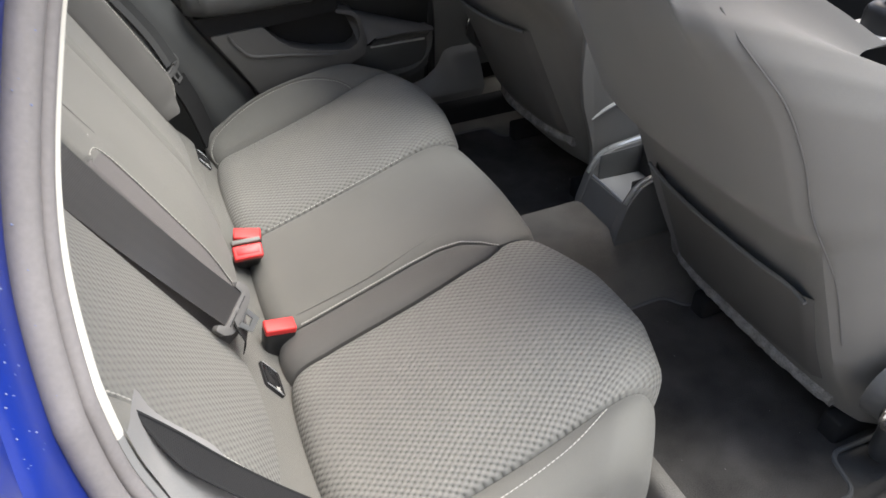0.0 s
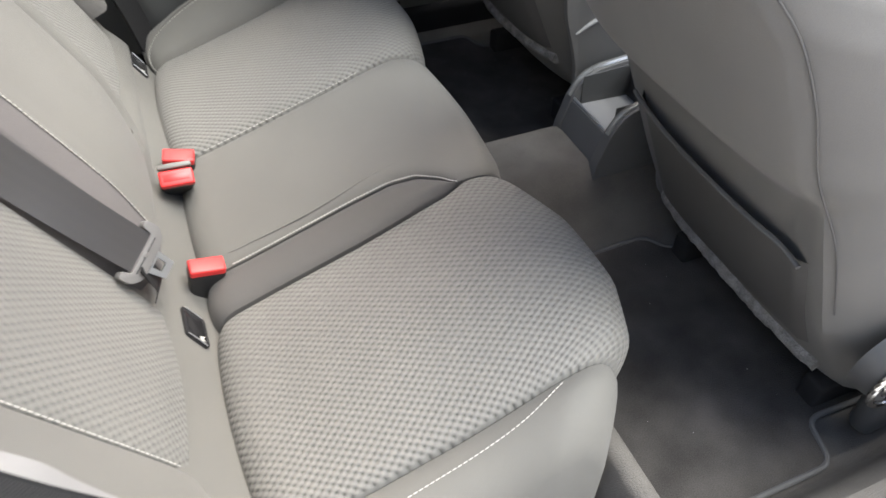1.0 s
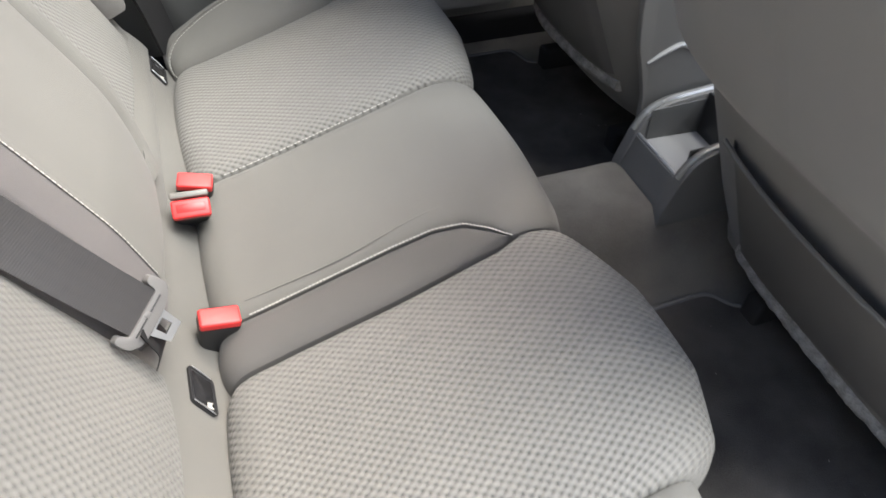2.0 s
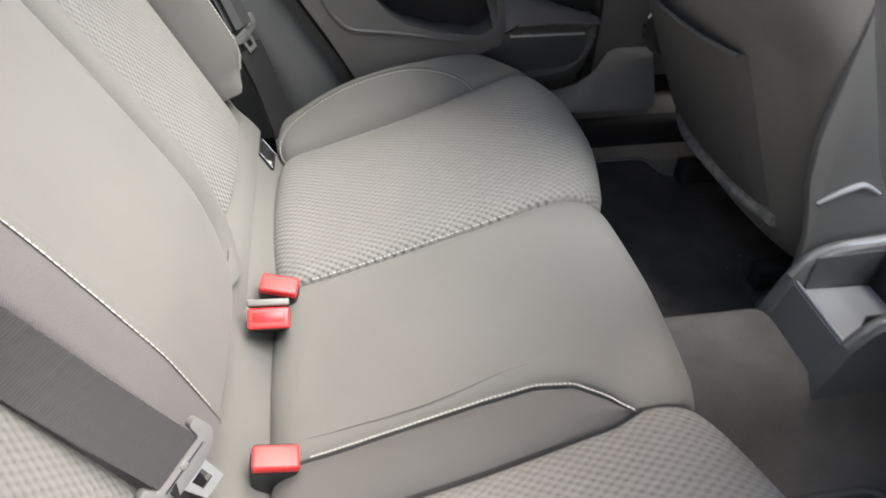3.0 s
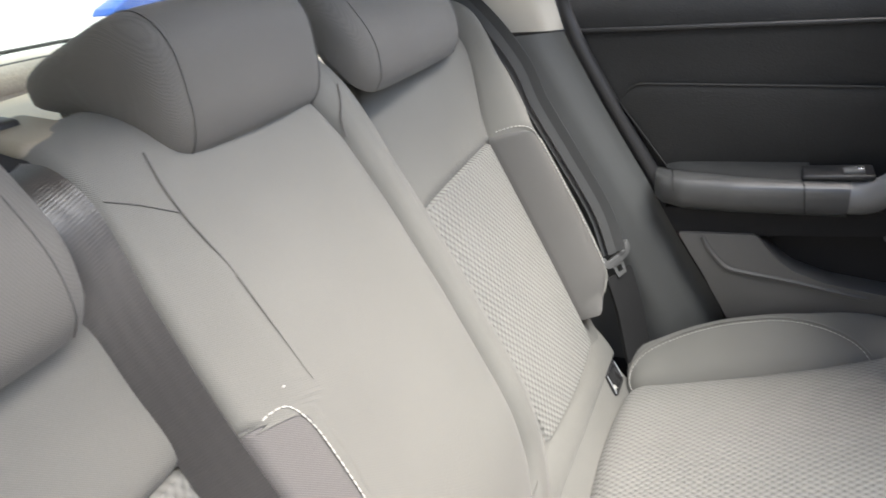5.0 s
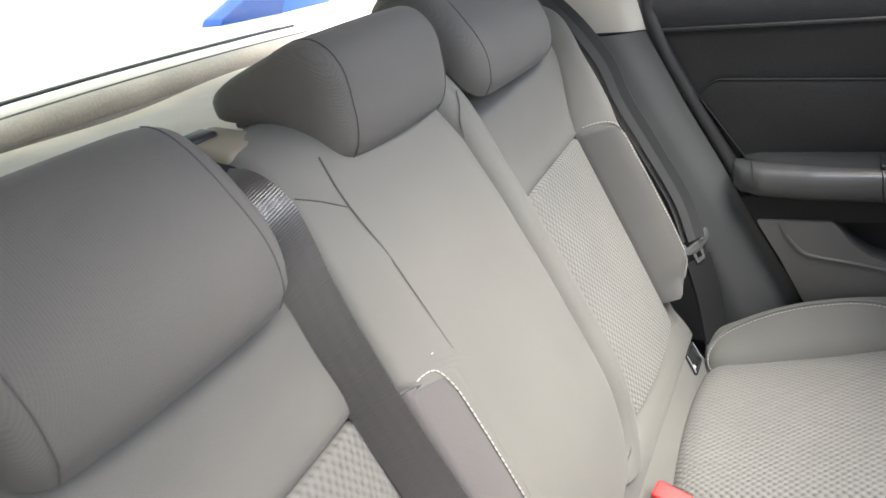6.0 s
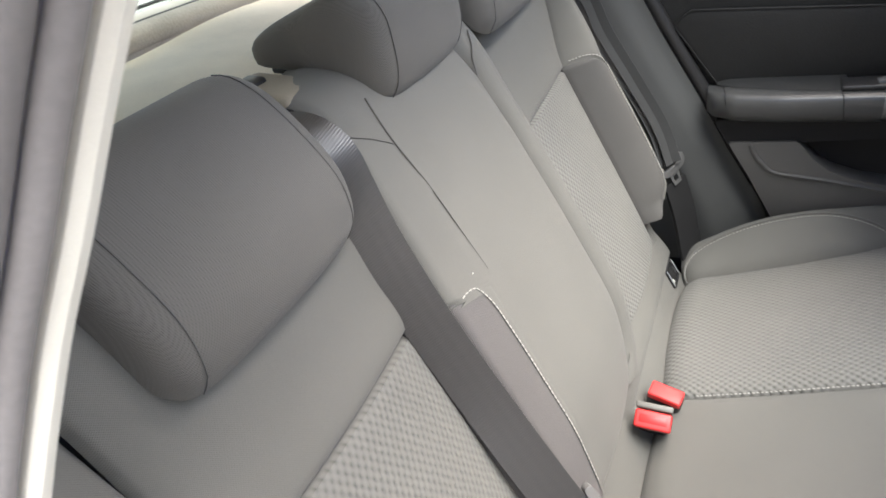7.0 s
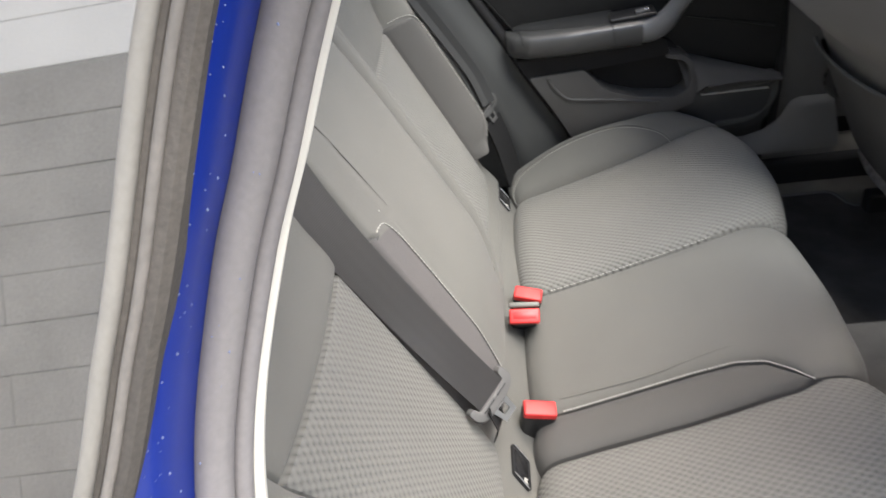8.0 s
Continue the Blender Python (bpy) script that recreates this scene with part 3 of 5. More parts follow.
part("back_bolster", BACK.panel(bz(0.655), lambda t: bz(0.938 - 0.026 * t ** 1.6), edge(FAR_IN), edge(FAR_CREST), far_wall, 70, 22, tuck=0.0015, roll=0.003, ends=(True, True), sides=(True, False), dive=0.004), M_DARKSHADE, bench, "inner face of the backrest bolster, shade in its colour")
part("back_bolster", BACK.panel(lambda t: bz(0.936 - 0.026 * t ** 1.6), S_TOP, edge(FAR_IN), edge(FAR_CREST), far_wall, 50, 22, tuck=0.0015, roll=0.003, ends=(True, False), sides=(True, False), dive=0.003), M_FABRIC, bench)
part("bolster_gusset", BACK.panel(bz(0.655), S_TOP, edge(FAR_CREST), edge(FAR_OUT), far_gusset, 90, 14, tuck=0.0, ends=(True, False), sides=(False, False), dive=0.004), M_FABRIC, bench, "grey outer side of the backrest bolster")


def on_far_wall(z, t, lift=0.0012):
    s = bz(z)
    y = interp(FAR_IN, s) + (interp(FAR_CREST, s) - interp(FAR_IN, s)) * t
    return BACK.at(s, y, far_wall(s, t, y) + lift)


part("stitching", stitches([on_far_wall(z, t) for z, t in ((0.9405, 0.06), (0.9375, 0.3), (0.932, 0.55), (0.924, 0.78), (0.914, 0.93), (0.898, 1.0), (0.87, 1.0), (0.82, 1.0), (0.76, 1.0), (0.71, 1.0))], 0.0055, 0.0045, 0.0007), M_STITCH, bench, "pale stitching")
part("piping", tube(spline([on_far_wall(z, t, 0.0) + Vector((0, 0.004, 0)) for z, t in ((0.905, 1.0), (0.88, 1.0), (0.82, 1.0), (0.76, 1.0), (0.70, 1.0), (0.675, 1.0))], 40), 0.0018, 6), M_FABRIC, bench)
part("stitching", stitches([BACK.at(s, interp(TUBE_R, s) + 0.005, DEEP + 0.004) for s in np.linspace(bz(0.76), bz(0.90), 16)], 0.006, 0.0045, 0.0006), M_STITCH, bench, "pale stitching")

# near half
part("seam", tube(spline([BACK.at(bz(z), y, mid_height(bz(z), 0, y) + 0.0009) for z, y in ((1.078, -0.119), (1.061, -0.123), (1.041, -0.122), (1.017, -0.117), (0.993, -0.111), (0.942, -0.106), (0.90, -0.102))], 60), lambda t: 0.0009 - 0.0007 * smooth01(0.45, 1.0, t), 6), M_DARKSHADE, bench)
part("seam", tube(spline([BACK.at(bz(z), y, near_wall(bz(z), y) + 0.0004) for z, y in ((1.039, -0.120), (1.048, -0.134), (1.056, -0.147), (1.065, -0.165))], 16), 0.0007, 6), M_DARKSHADE, bench)
part("back_bolster", BACK.panel(bz(0.63), bz(0.906), edge(NWI), lambda s: interp(NST, s) + 0.004, lambda s, t, y: near_wall(s, y) - 0.0008, 70, 34, tuck=0.0008, roll=0.003, ends=(False, True), dive=0.002), M_INSERT, bench, "pinkish grey bolster insert with pale stitching")
part("back_panel", BACK.panel(bz(0.60), bz(0.9065), edge(NWO), edge(NWI), lambda s, t, y: DEEP - 0.002 + dome(0.010)(s, t, y), 80, 40, tuck=0.004, roll=0.004, ends=(False, True), dive=0.006), M_BACKKNIT, bench, "knitted grey backrest panel")
part("back_panel", BACK.panel(bz(0.9055), S_TOP, edge(NWO), edge(NWI), lambda s, t, y: DEEP + 0.004 + dome(0.010)(s, t, y) + 0.014 * smooth01(bz(0.95), bz(1.06), s), 60, 40, tuck=0.008, roll=0.010, ends=(True, False), sides=(True, False), dive=0.006), M_FABRIC, bench, "smooth grey upper backrest")
part("back_bolster", BACK.panel(bz(0.60), S_TOP, edge(NBO), edge(NWO), lambda s, t, y: DEEP + 0.030 * math.sin((1 - t) * math.pi * 0.55), 60, 20, tuck=0.004, roll=0.004, ends=(False, False), sides=(False, True), dive=0.005), M_FABRIC, bench, "smooth grey outer bolster")
part("stitching", stitches([BACK.at(bz(z), y, near_wall(bz(z), y) + 0.0006) for z, y in ((0.9040, -0.158), (0.9040, -0.150), (0.899, -0.134), (0.879, -0.1245), (0.85, -0.1215), (0.80, -0.1205), (0.76, -0.1205), (0.72, -0.1203), (0.69, -0.120), (0.65, -0.119))]), M_STITCH, bench, "pale stitching")
part("seam", tube(spline([BACK.at(bz(z), y, tube_height(bz(z), (y - 0.07) / 0.13, y) + 0.0015) for z, y in ((1.070, 0.120), (1.058, 0.110), (1.046, 0.102), (1.030, 0.098))], 16), 0.0009, 6), M_DARKSHADE, bench)
part("stitching", stitches([BACK.at(s, interp(NWO, s) - 0.004, DEEP + 0.0045) for s in np.linspace(bz(0.625), bz(0.86), 26)]), M_STITCH, bench, "pale stitching")

specks = bmesh.new()
for sx, sy, sz in ((-0.119, -0.131, 0.919), (-0.084, 0.062, 0.820), (-0.10, -0.02, 0.872), (-0.036, 0.03, 0.736)):
    bmesh.ops.create_icosphere(specks, subdivisions=1, radius=0.0013, matrix=pose(sx + 0.010, sy, sz) @ Matrix.Diagonal((0.6, 1.3, 0.8, 1)))
o = part("lint", specks, M_STITCH, bench, "specks of white lint")
o["kind"] = "stuff"

BAND = Pad([(0.055, 0.47), (0.040, 0.505), (0.022, 0.528), (0.002, 0.556), (-0.012, 0.580), (-0.026, 0.608), (-0.048, 0.64), (-0.085, 0.67)], 50, None, -1)
RIM = [(0.045, 0.605), (0.08, 0.625), (0.12, 0.638), (0.165, 0.650), (0.21, 0.658), (0.29, 0.659), (0.35, 0.660), (0.40, 0.662), (0.44, 0.662), (0.47, 0.660), (0.50, 0.655)]


def far_band(i, j):
    """The cloth that rises in a soft curve from the band to the crease under the far backrest panels."""
    y = 0.045 + 0.455 * j / 49
    rim = interp(RIM, y)
    end = BACK.at(bz(rim), y, -0.005 + (DEEP - 0.012) * smooth01(0.13, 0.20, y))
    k = smooth01(0.045, 0.11, y)
    out = 0.010 * k * (1 - 0.6 * smooth01(0.42, 0.50, y))
    low = BAND.at(BAND.length_at(0.556, 2), y, 0.0012)
    u = i / 23
    z = low.z + (end.z - low.z) * u
    base = BAND.at(BAND.length_at(min(z, 0.675), 2), y, 0.0012)
    x = base.x + (end.x - 0.004 - base.x) * u ** 2 * k + out * math.sin(math.pi * u ** 0.8)
    return Vector((x, y, z)), (z, y)


part("lower_back_flap", grid(24, 50, far_band), M_FABRIC, bench, "smooth grey cloth over the lower edge of the backrest")

# the band between backrest and cushion, with the anchor covers
part("lower_back_band", BAND.panel(0, BAND.run[-1], lambda s: -0.56, lambda s: 0.505, lambda s, t, y: 0.004 * math.sin(y * 9) * math.sin(s * 20), 40, 60, ends=ONE), M_FABRIC, bench, "smooth grey band under the backrest")


def anchor_cover(y):
    """A black flap cover with a bright rim, set in the band."""
    c = Vector((0.0090, y, 0.5395))
    m = Matrix(((0, 0.605, 0.796), (1, 0, 0), (0, -0.796, 0.605))).to_4x4()
    m.translation = c
    out = rounded([(0.029, -0.016), (0.017, 0.016), (-0.029, 0.016), (-0.017, -0.016)][::-1], 0.004)
    rim = part("anchor_cover", prism(out, 0.0045, m, 0.0015), M_BLACK, bench, "black plastic anchor cover with bright edges")
    part("collar", tube([m @ Vector((x * 0.95, z * 0.96, 0.0042)) for x, z in out], 0.0017, 6, closed=True), M_VOID, rim)
    part("flap", prism([(x * 0.76 + 0.001, z * 0.80) for x, z in out], 0.0052, m, 0.001), M_GLOSSBLACK, rim, "glossy black flap")
    for a, b in (((-0.0165, -0.0145), (-0.0275, 0.0125)), ((0.0275, -0.0125), (0.0180, 0.0120))):
        part("bright_edge", tube([m @ Vector((*a, 0.0058)), m @ Vector(((a[0] + b[0]) / 2, (a[1] + b[1]) / 2, 0.0062)), m @ Vector((*b, 0.0056))], 0.0007, 6), M_SATIN, rim, "bright edge")
    part("pictogram", prism([(-0.0220, 0.003), (-0.0150, 0.003), (-0.0140, 0.0110), (-0.0180, 0.008), (-0.0220, 0.0110)][::-1], 0.0056, m, 0.0), M_STITCH, rim, "small pale pictogram")


for y in (0.455, 0.177, -0.197):
    anchor_cover(y)


# ---- headrests ----
def headrest(name, x, y, z, width, prof, label):
    """A comma-shaped headrest: tall front pad, underside rising to a lip at the back."""
    ring = spline([(a, 0, b) for a, b in prof + prof[:1]], 49)[:-1]
    c = Vector((-0.050, 0, 0.060))
    hw = width / 2
    rows = 31

    def f(i, j):
        v = -1 + 2 * i / (rows - 1)
        v = math.copysign(1 - (1 - abs(v)) ** 2.2, v)
        k = max(1 - abs(v) ** 12, 0.0) ** 0.3
        k = 0.0 if i in (0, rows - 1) else max(k, 0.3)
        q = c + (ring[j % 48] - c) * k
        q = Vector((q.x - 0.012 * v * v, v * hw, q.z - 0.004 * v * v))
        return q + Vector((x, y, z)), (q.x * 1.0 + j * 0.006, q.y)
    ob = part(name, grid(rows, 49, f), M_HEADSHADED, bench, label)
    for side in (-1, 1):
        seam_pts = []
        for p in ring[0:22]:
            q = c + (p - c) * 0.991
            seam_pts.append(Vector((x, y + side * hw * 0.78, z)) + Vector((q.x - 0.012 * 0.608, 0, q.z - 0.0024)))
        part("seam", tube(seam_pts, 0.0005, 6), M_SHADECLOTH, ob)
    low = [ring[k] for k in range(30, 44)]
    plate = grid(14, 9, lambda i, j: (Vector((x, y, z)) + Vector((low[i].x, hw * 0.82 * (j / 4 - 1), low[i].z - 0.003)), (0, 0)))
    part("underside_plate", plate, M_BLACK, ob, "black plastic underside")
    for side in (-0.06, 0.06):
        part("post", tube([(x - 0.055, y + side, z + 0.06), (x - 0.045, y + side, z - 0.05)], 0.006, 10), M_SATIN, ob, "bright steel post")
    return ob


WEDGE = [(0.003, -0.013), (0.022, -0.002), (0.031, 0.020), (0.031, 0.046), (0.027, 0.073), (0.012, 0.092), (-0.010, 0.098), (-0.042, 0.088), (-0.092, 0.069), (-0.114, 0.055), (-0.117, 0.043), (-0.112, 0.032), (-0.081, 0.027), (-0.052, 0.022), (-0.022, 0.002)]
COMMA = [(0.004, -0.016), (0.014, 0.004), (0.009, 0.040), (-0.018, 0.080), (-0.047, 0.110), (-0.074, 0.122), (-0.105, 0.115), (-0.130, 0.090), (-0.127, 0.073), (-0.092, 0.060), (-0.052, 0.040), (-0.020, -0.002)]
headrest("headrest", -0.196, -0.006, 1.080, 0.205, WEDGE, "grey cloth middle headrest")
# black plate put where the slit below the headrest lies in shade
part("headrest_gap_shade", rbox((0.075, 0.155, 0.008), pose(-0.275, -0.006, 1.0985, 0, 6, 0), 0.003), M_BLACK, bench, "black plate for the shaded gap under the middle headrest")
headrest("headrest", -0.168, -0.316, 1.026, 0.235, COMMA, "grey cloth outer headrest")
headrest("headrest", -0.180, 0.290, 1.072, 0.268, COMMA, "grey cloth outer headrest")


# ---- seat belts ----
def buckle(x, y, z, pitch, yaw, roll, label, raised=False):
    b = thing("seat_belt_buckle", label, "buckle", "buckles on the bench")
    b.matrix_world = pose(x, y, z, roll, pitch, yaw)
    shell = rbox((0.048, 0.026, 0.076), pose(0, 0, -0.043), 0.007, 4)
    for v in shell.verts:
        k = smooth01(-0.03, -0.085, v.co.z) if v.co.z < -0.03 else 0.0
        v.co.x *= 1 - 0.22 * k
    part("housing", shell, M_BLACK, b, "black housing")
    part("button", rbox((0.0455, 0.0245, 0.012), pose(0, -0.0012, -0.0035), 0.003, 4) if not raised else rbox((0.047, 0.0235, 0.016), pose(0, -0.0025, -0.006), 0.003, 4), M_RED, b, "red push button")
    # flat plate, not hollowed; a darker red gives the dish its shade
    part("button_dish", rbox((0.036, 0.012, 0.003), pose(0, -0.002, 0.0008), 0.0014), M_REDDISH, b, "dish in the button, its shade in a darker red")
    if raised:
        part("slot_plate", rbox((0.047, 0.008, 0.010), pose(0, 0.0150, -0.001), 0.002), M_SLOT, b, "grey slot plate")
        part("mark", rbox((0.024, 0.003, 0.005), pose(0.001, -0.0130, -0.010), 0.0008), M_SLOT, b, "pale mark")
    else:
        part("slot_plate", rbox((0.042, 0.004, 0.008), pose(0, 0.0125, -0.006), 0.002), M_BLACK, b)
    return b


buckle(0.044, -0.121, 0.567, 12, 2, 6, "red and black seat belt buckle beside the near cushion")
buckle(0.034, 0.050, 0.586, 4, 0, 38, "red and black seat belt buckle with a grey slot plate", True)
buckle(0.043, 0.117, 0.572, 10, -10, 10, "red and black seat belt buckle leaning on its neighbour")


def tongue(parent, c, across, along, size=1.0, plastic=M_TONGUE):
    """A moulded belt tongue: plastic bar with a steel blade that has a square hole."""
    a, d = Vector(across).normalized(), Vector(along).normalized()
    n = a.cross(d).normalized()
    m = Matrix((a, d, n)).transposed().to_4x4() @ Matrix.Diagonal((size, size, size, 1))
    m.translation = Vector(c)
    loop = [(-0.036, -0.017), (-0.027, -0.017), (-0.025, -0.006), (0.024, -0.006), (0.026, -0.019), (0.035, -0.019), (0.036, -0.002), (0.027, 0.0065), (0.012, 0.010), (-0.018, 0.010), (-0.028, 0.0075), (-0.036, -0.002)]
    t = part("tongue", prism(rounded(loop, 0.004), 0.011, m @ pose(0, 0, -0.0055), 0.0035, 3), plastic, parent, "grey moulded tongue in the shape of a bracket")
    part("slot", rbox((0.046, 0.0022, 0.0116), m @ pose(0, -0.001, 0), 0.0008), M_BLACK, t)
    part("lug", rbox((0.008, 0.007, 0.0125), m @ pose(0.001, -0.002, 0), 0.002), plastic, t)
    outer, inner = [(-0.015, 0.008), (0.013, 0.008), (0.010, 0.034), (-0.011, 0.034)], [(-0.007, 0.014), (0.0055, 0.014), (0.005, 0.026), (-0.0065, 0.026)]
    bm = bmesh.new()
    vs = [[bm.verts.new(m @ Vector((x, y, z))) for x, y in pts] for z in (-0.0012, 0.0012) for pts in (outer, inner)]
    for k in range(4):
        q = (k + 1) % 4
        bm.faces.new((vs[0][k], vs[0][q], vs[1][q], vs[1][k]))
        bm.faces.new((vs[2][k], vs[2][q], vs[3][q], vs[3][k]))
        bm.faces.new((vs[0][k], vs[0][q], vs[2][q], vs[2][k]))
        bm.faces.new((vs[1][k], vs[1][q], vs[3][q], vs[3][k]))
    # the far blade gets the shaded plastic tone instead of bright steel
    part("blade", bm, M_SATIN if plastic is M_TONGUE else M_SHADETONGUE, t, "steel blade with a square hole", smooth=False)
    return t


mid_belt = thing("seat_belt", "grey webbing lap and shoulder belt hanging over the backrest", "seat belt", "seat belts")
belt_u = spline([(-0.240, -0.180, 1.098), (-0.205, -0.180, 1.096), (-0.176, -0.182, 1.076), (-0.163, -0.181, 1.03), (-0.146, -0.179, 0.98), (-0.110, -0.178, 0.90), (-0.071, -0.177, 0.82), (-0.035, -0.176, 0.75), (0.004, -0.175, 0.683)], 60)
belt_l = spline([(-0.248, -0.226, 1.090), (-0.220, -0.224, 1.085), (-0.196, -0.221, 1.062), (-0.189, -0.212, 1.028), (-0.184, -0.204, 0.98), (-0.156, -0.200, 0.90), (-0.116, -0.200, 0.82), (-0.074, -0.205, 0.75), (-0.027, -0.208, 0.668)], 60)
part("webbing", ribbon([(a + b) / 2 for a, b in zip(belt_u, belt_l)], [a - b for a, b in zip(belt_u, belt_l)], 0.047, sub=8), M_WEB, mid_belt, "ribbed grey webbing")
part("webbing", ribbon(spline([(-0.014, -0.196, 0.668), (-0.010, -0.196, 0.650), (-0.006, -0.198, 0.634), (-0.012, -0.204, 0.622)], 14), [Vector((0.2, 1, -0.25))] * 14, 0.036), M_WEBBLACK, mid_belt, "dark webbing below the tongue")
# solid block, no opening: black gives the shade inside the outlet
part("belt_outlet", rbox((0.034, 0.074, 0.014), pose(-0.243, -0.171, 1.094, 0, 12, 0), 0.005), M_VOID, mid_belt, "outlet slot in the backrest top, shade in a black block")
tongue(mid_belt, (-0.011, -0.191, 0.6725), (0.556, 0.66, 0.32), (0.66, -0.10, -0.93))

far_belt = thing("seat_belt", "dark webbing belt with its tongue beside the far bolster", "seat belt", "seat belts")
fb_c = spline([(-0.30, 0.545, 1.17), (-0.205, 0.552, 1.085), (-0.147, 0.553, 1.010), (-0.122, 0.553, 0.952), (-0.077, 0.552, 0.874), (-0.028, 0.550, 0.786), (-0.004, 0.540, 0.722)], 30)
for k in (-1, 0, 1):
    part("webbing", ribbon([p + Vector((0.011 * k, 0.004 * abs(k) - 0.016, 0.005 * k)) for p in fb_c], [Vector((0.75, 0.55 - 0.5 * k, 0.25))] * 30, 0.015), M_WEBGREY, far_belt, "folded grey webbing")
tongue(far_belt, (0.000, 0.530, 0.712), (0.55, 0.78, 0.30), (0.40, -0.30, -0.86), 0.8, M_SHADETONGUE)
part("sleeve", ribbon(spline([(0.004, 0.525, 0.69), (0.022, 0.522, 0.63), (0.038, 0.520, 0.545)], 10), [Vector((0.55, 0.80, 0.15))] * 10, 0.05, 0.006), M_WEBBLACK, far_belt, "black sleeve")

near_belt = thing("seat_belt", "black webbing belt lying against the outer backrest", "seat belt", "seat belts")
nb_up = spline([(-0.0885, -0.560, 0.936), (-0.080, -0.560, 0.922), (-0.068, -0.560, 0.901), (-0.045, -0.560, 0.857), (-0.017, -0.560, 0.810), (0.020, -0.560, 0.752), (0.042, -0.560, 0.70)], 30)
nb_low = spline([(-0.0880, -0.5605, 0.9350), (-0.0800, -0.572, 0.914), (-0.069, -0.583, 0.893), (-0.046, -0.588, 0.857), (-0.018, -0.588, 0.808), (0.006, -0.588, 0.765), (0.030, -0.588, 0.71)], 30)
nb = [(a + b) / 2 for a, b in zip(nb_up, nb_low)]
nb_across = [a - b for a, b in zip(nb_up, nb_low)]
part("webbing", ribbon(nb, nb_across, [a.length for a in nb_across]), M_WEBBLACK, near_belt, "black webbing")
for side in (nb_up, nb_low):
    part("selvedge", tube([p + Vector((0.0004, -0.0006, 0.0004)) for p in side], 0.0011, 6), M_WEBBLACK, near_belt, "rolled edge of the webbing")

# ---- front seats ----
SHOULDER = [(0.43, 0.235), (0.60, 0.226), (0.75, 0.214), (0.86, 0.208), (0.92, 0.207), (0.96, 0.203), (1.0, 0.196), (1.039, 0.178), (1.065, 0.155), (1.076, 0.125), (1.09, 0.09)]


def front_seat(sign, dx, dz, label, ptop=0.718):
    """A front seat seen from behind: cloth shell, map pocket, fleece strip, side cover and base."""
    seat = thing("front_seat", label, "car seat", "front seats")
    prof = Pad([(0.775, 0.43), (0.752, 0.455), (0.728, 0.505), (0.682, 0.607), (0.635, 0.71), (0.578, 0.83), (0.518, 0.95), (0.468, 1.05), (0.448, 1.12), (0.458, 1.19), (0.50, 1.23), (0.56, 1.24)], 80)
    yc, hw = (0.322, 0.277) if sign < 0 else (0.335, 0.255)

    def f(i, j):
        v = -1 + 2 * j / 48
        s = prof.run[-1] * i / 69
        p = prof.at(s, 0, 0)
        ang = v * math.pi / 2
        bump = 0.048 * smooth01(0.765, 0.855, p.z)
        if sign < 0 and v > 0:
            # outboard half: flat back out to the seam, then the shoulder turns forwards
            t, k = min(v / 0.75, 1.0), max((v - 0.75) / 0.25, 0.0)
            z = p.z
            if z > 0.95:
                z -= (z - 0.95 - 0.165 * (1 - math.exp((0.95 - z) / 0.165))) * smooth01(0.0, 0.45, v)
            w = 0.252 * (1 - 0.06 * (1 - smooth01(0.45, 0.6, p.z))) * (1 - smooth01(0.0, 0.6, v)) + (interp(SHOULDER, z) - 0.026) * smooth01(0.0, 0.6, v)
            r = math.sin(min(k * 3, 1.0) * math.pi / 2)
            y = yc + w * math.sin(t * 1.1) / math.sin(1.1) + 0.010 * r + 0.062 * k
            px = p.x - (0.30 * smooth01(0.0, 0.5, v) * (p.x - 0.448) if p.z > 1.12 else 0.0)
            x = px - max(0.048 * smooth01(0.765, 0.855, p.z), 0.030 * smooth01(0.125, 0.215, y - yc) * smooth01(0.45, 0.62, p.z)) * (1 - 0.8 * k) + 0.02 * t ** 3 + (0.015 * k + 0.19 * k ** 1.25) * (1 - 0.58 * smooth01(1.055, 1.090, z))
            return Vector((x + dx, sign * y, z + dz - 0.074 * k ** 1.4 * smooth01(0.85, 1.05, z))), (s, y)
        taper = 1 - 0.25 * smooth01(0.95, 1.25, p.z) - 0.06 * (1 - smooth01(0.45, 0.6, p.z))
        out = math.copysign(abs(math.sin(ang)) ** 0.8, v)
        y = sign * (yc + hw * taper * out)
        fold = 0.16 * (1 - abs(math.cos(ang)) ** 0.55) if abs(v) < 1 else 0.16
        groove = 0.006 * math.exp(-((abs(v) - 0.62) / 0.05) ** 2)
        return Vector((p.x + dx - bump * (1 - v * v) + fold + groove, y, p.z + dz - 0.02 * abs(v) ** 3)), (s, y)
    me = grid(70, 49, f)
    part("back_shell", me, M_FRONT, seat, "grey cloth back of the seat")

    def on(z, y, lift):
        """The point of the shell at this height and distance from the middle, lifted off it."""
        i = 69 * prof.length_at(z, 2) / prof.run[-1]
        a, b = 0.0, 48.0
        for _ in range(22):
            m = (a + b) / 2
            a, b = (m, b) if abs(f(i, m)[0].y) < y else (a, m)
        return Vector((f(i, a)[0].x - lift, sign * y, z + dz))

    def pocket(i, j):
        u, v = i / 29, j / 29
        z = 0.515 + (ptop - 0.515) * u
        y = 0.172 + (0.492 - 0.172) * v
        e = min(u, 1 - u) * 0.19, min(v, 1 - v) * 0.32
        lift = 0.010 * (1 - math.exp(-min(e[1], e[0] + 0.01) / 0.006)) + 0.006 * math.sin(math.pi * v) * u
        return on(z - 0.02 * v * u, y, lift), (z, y)
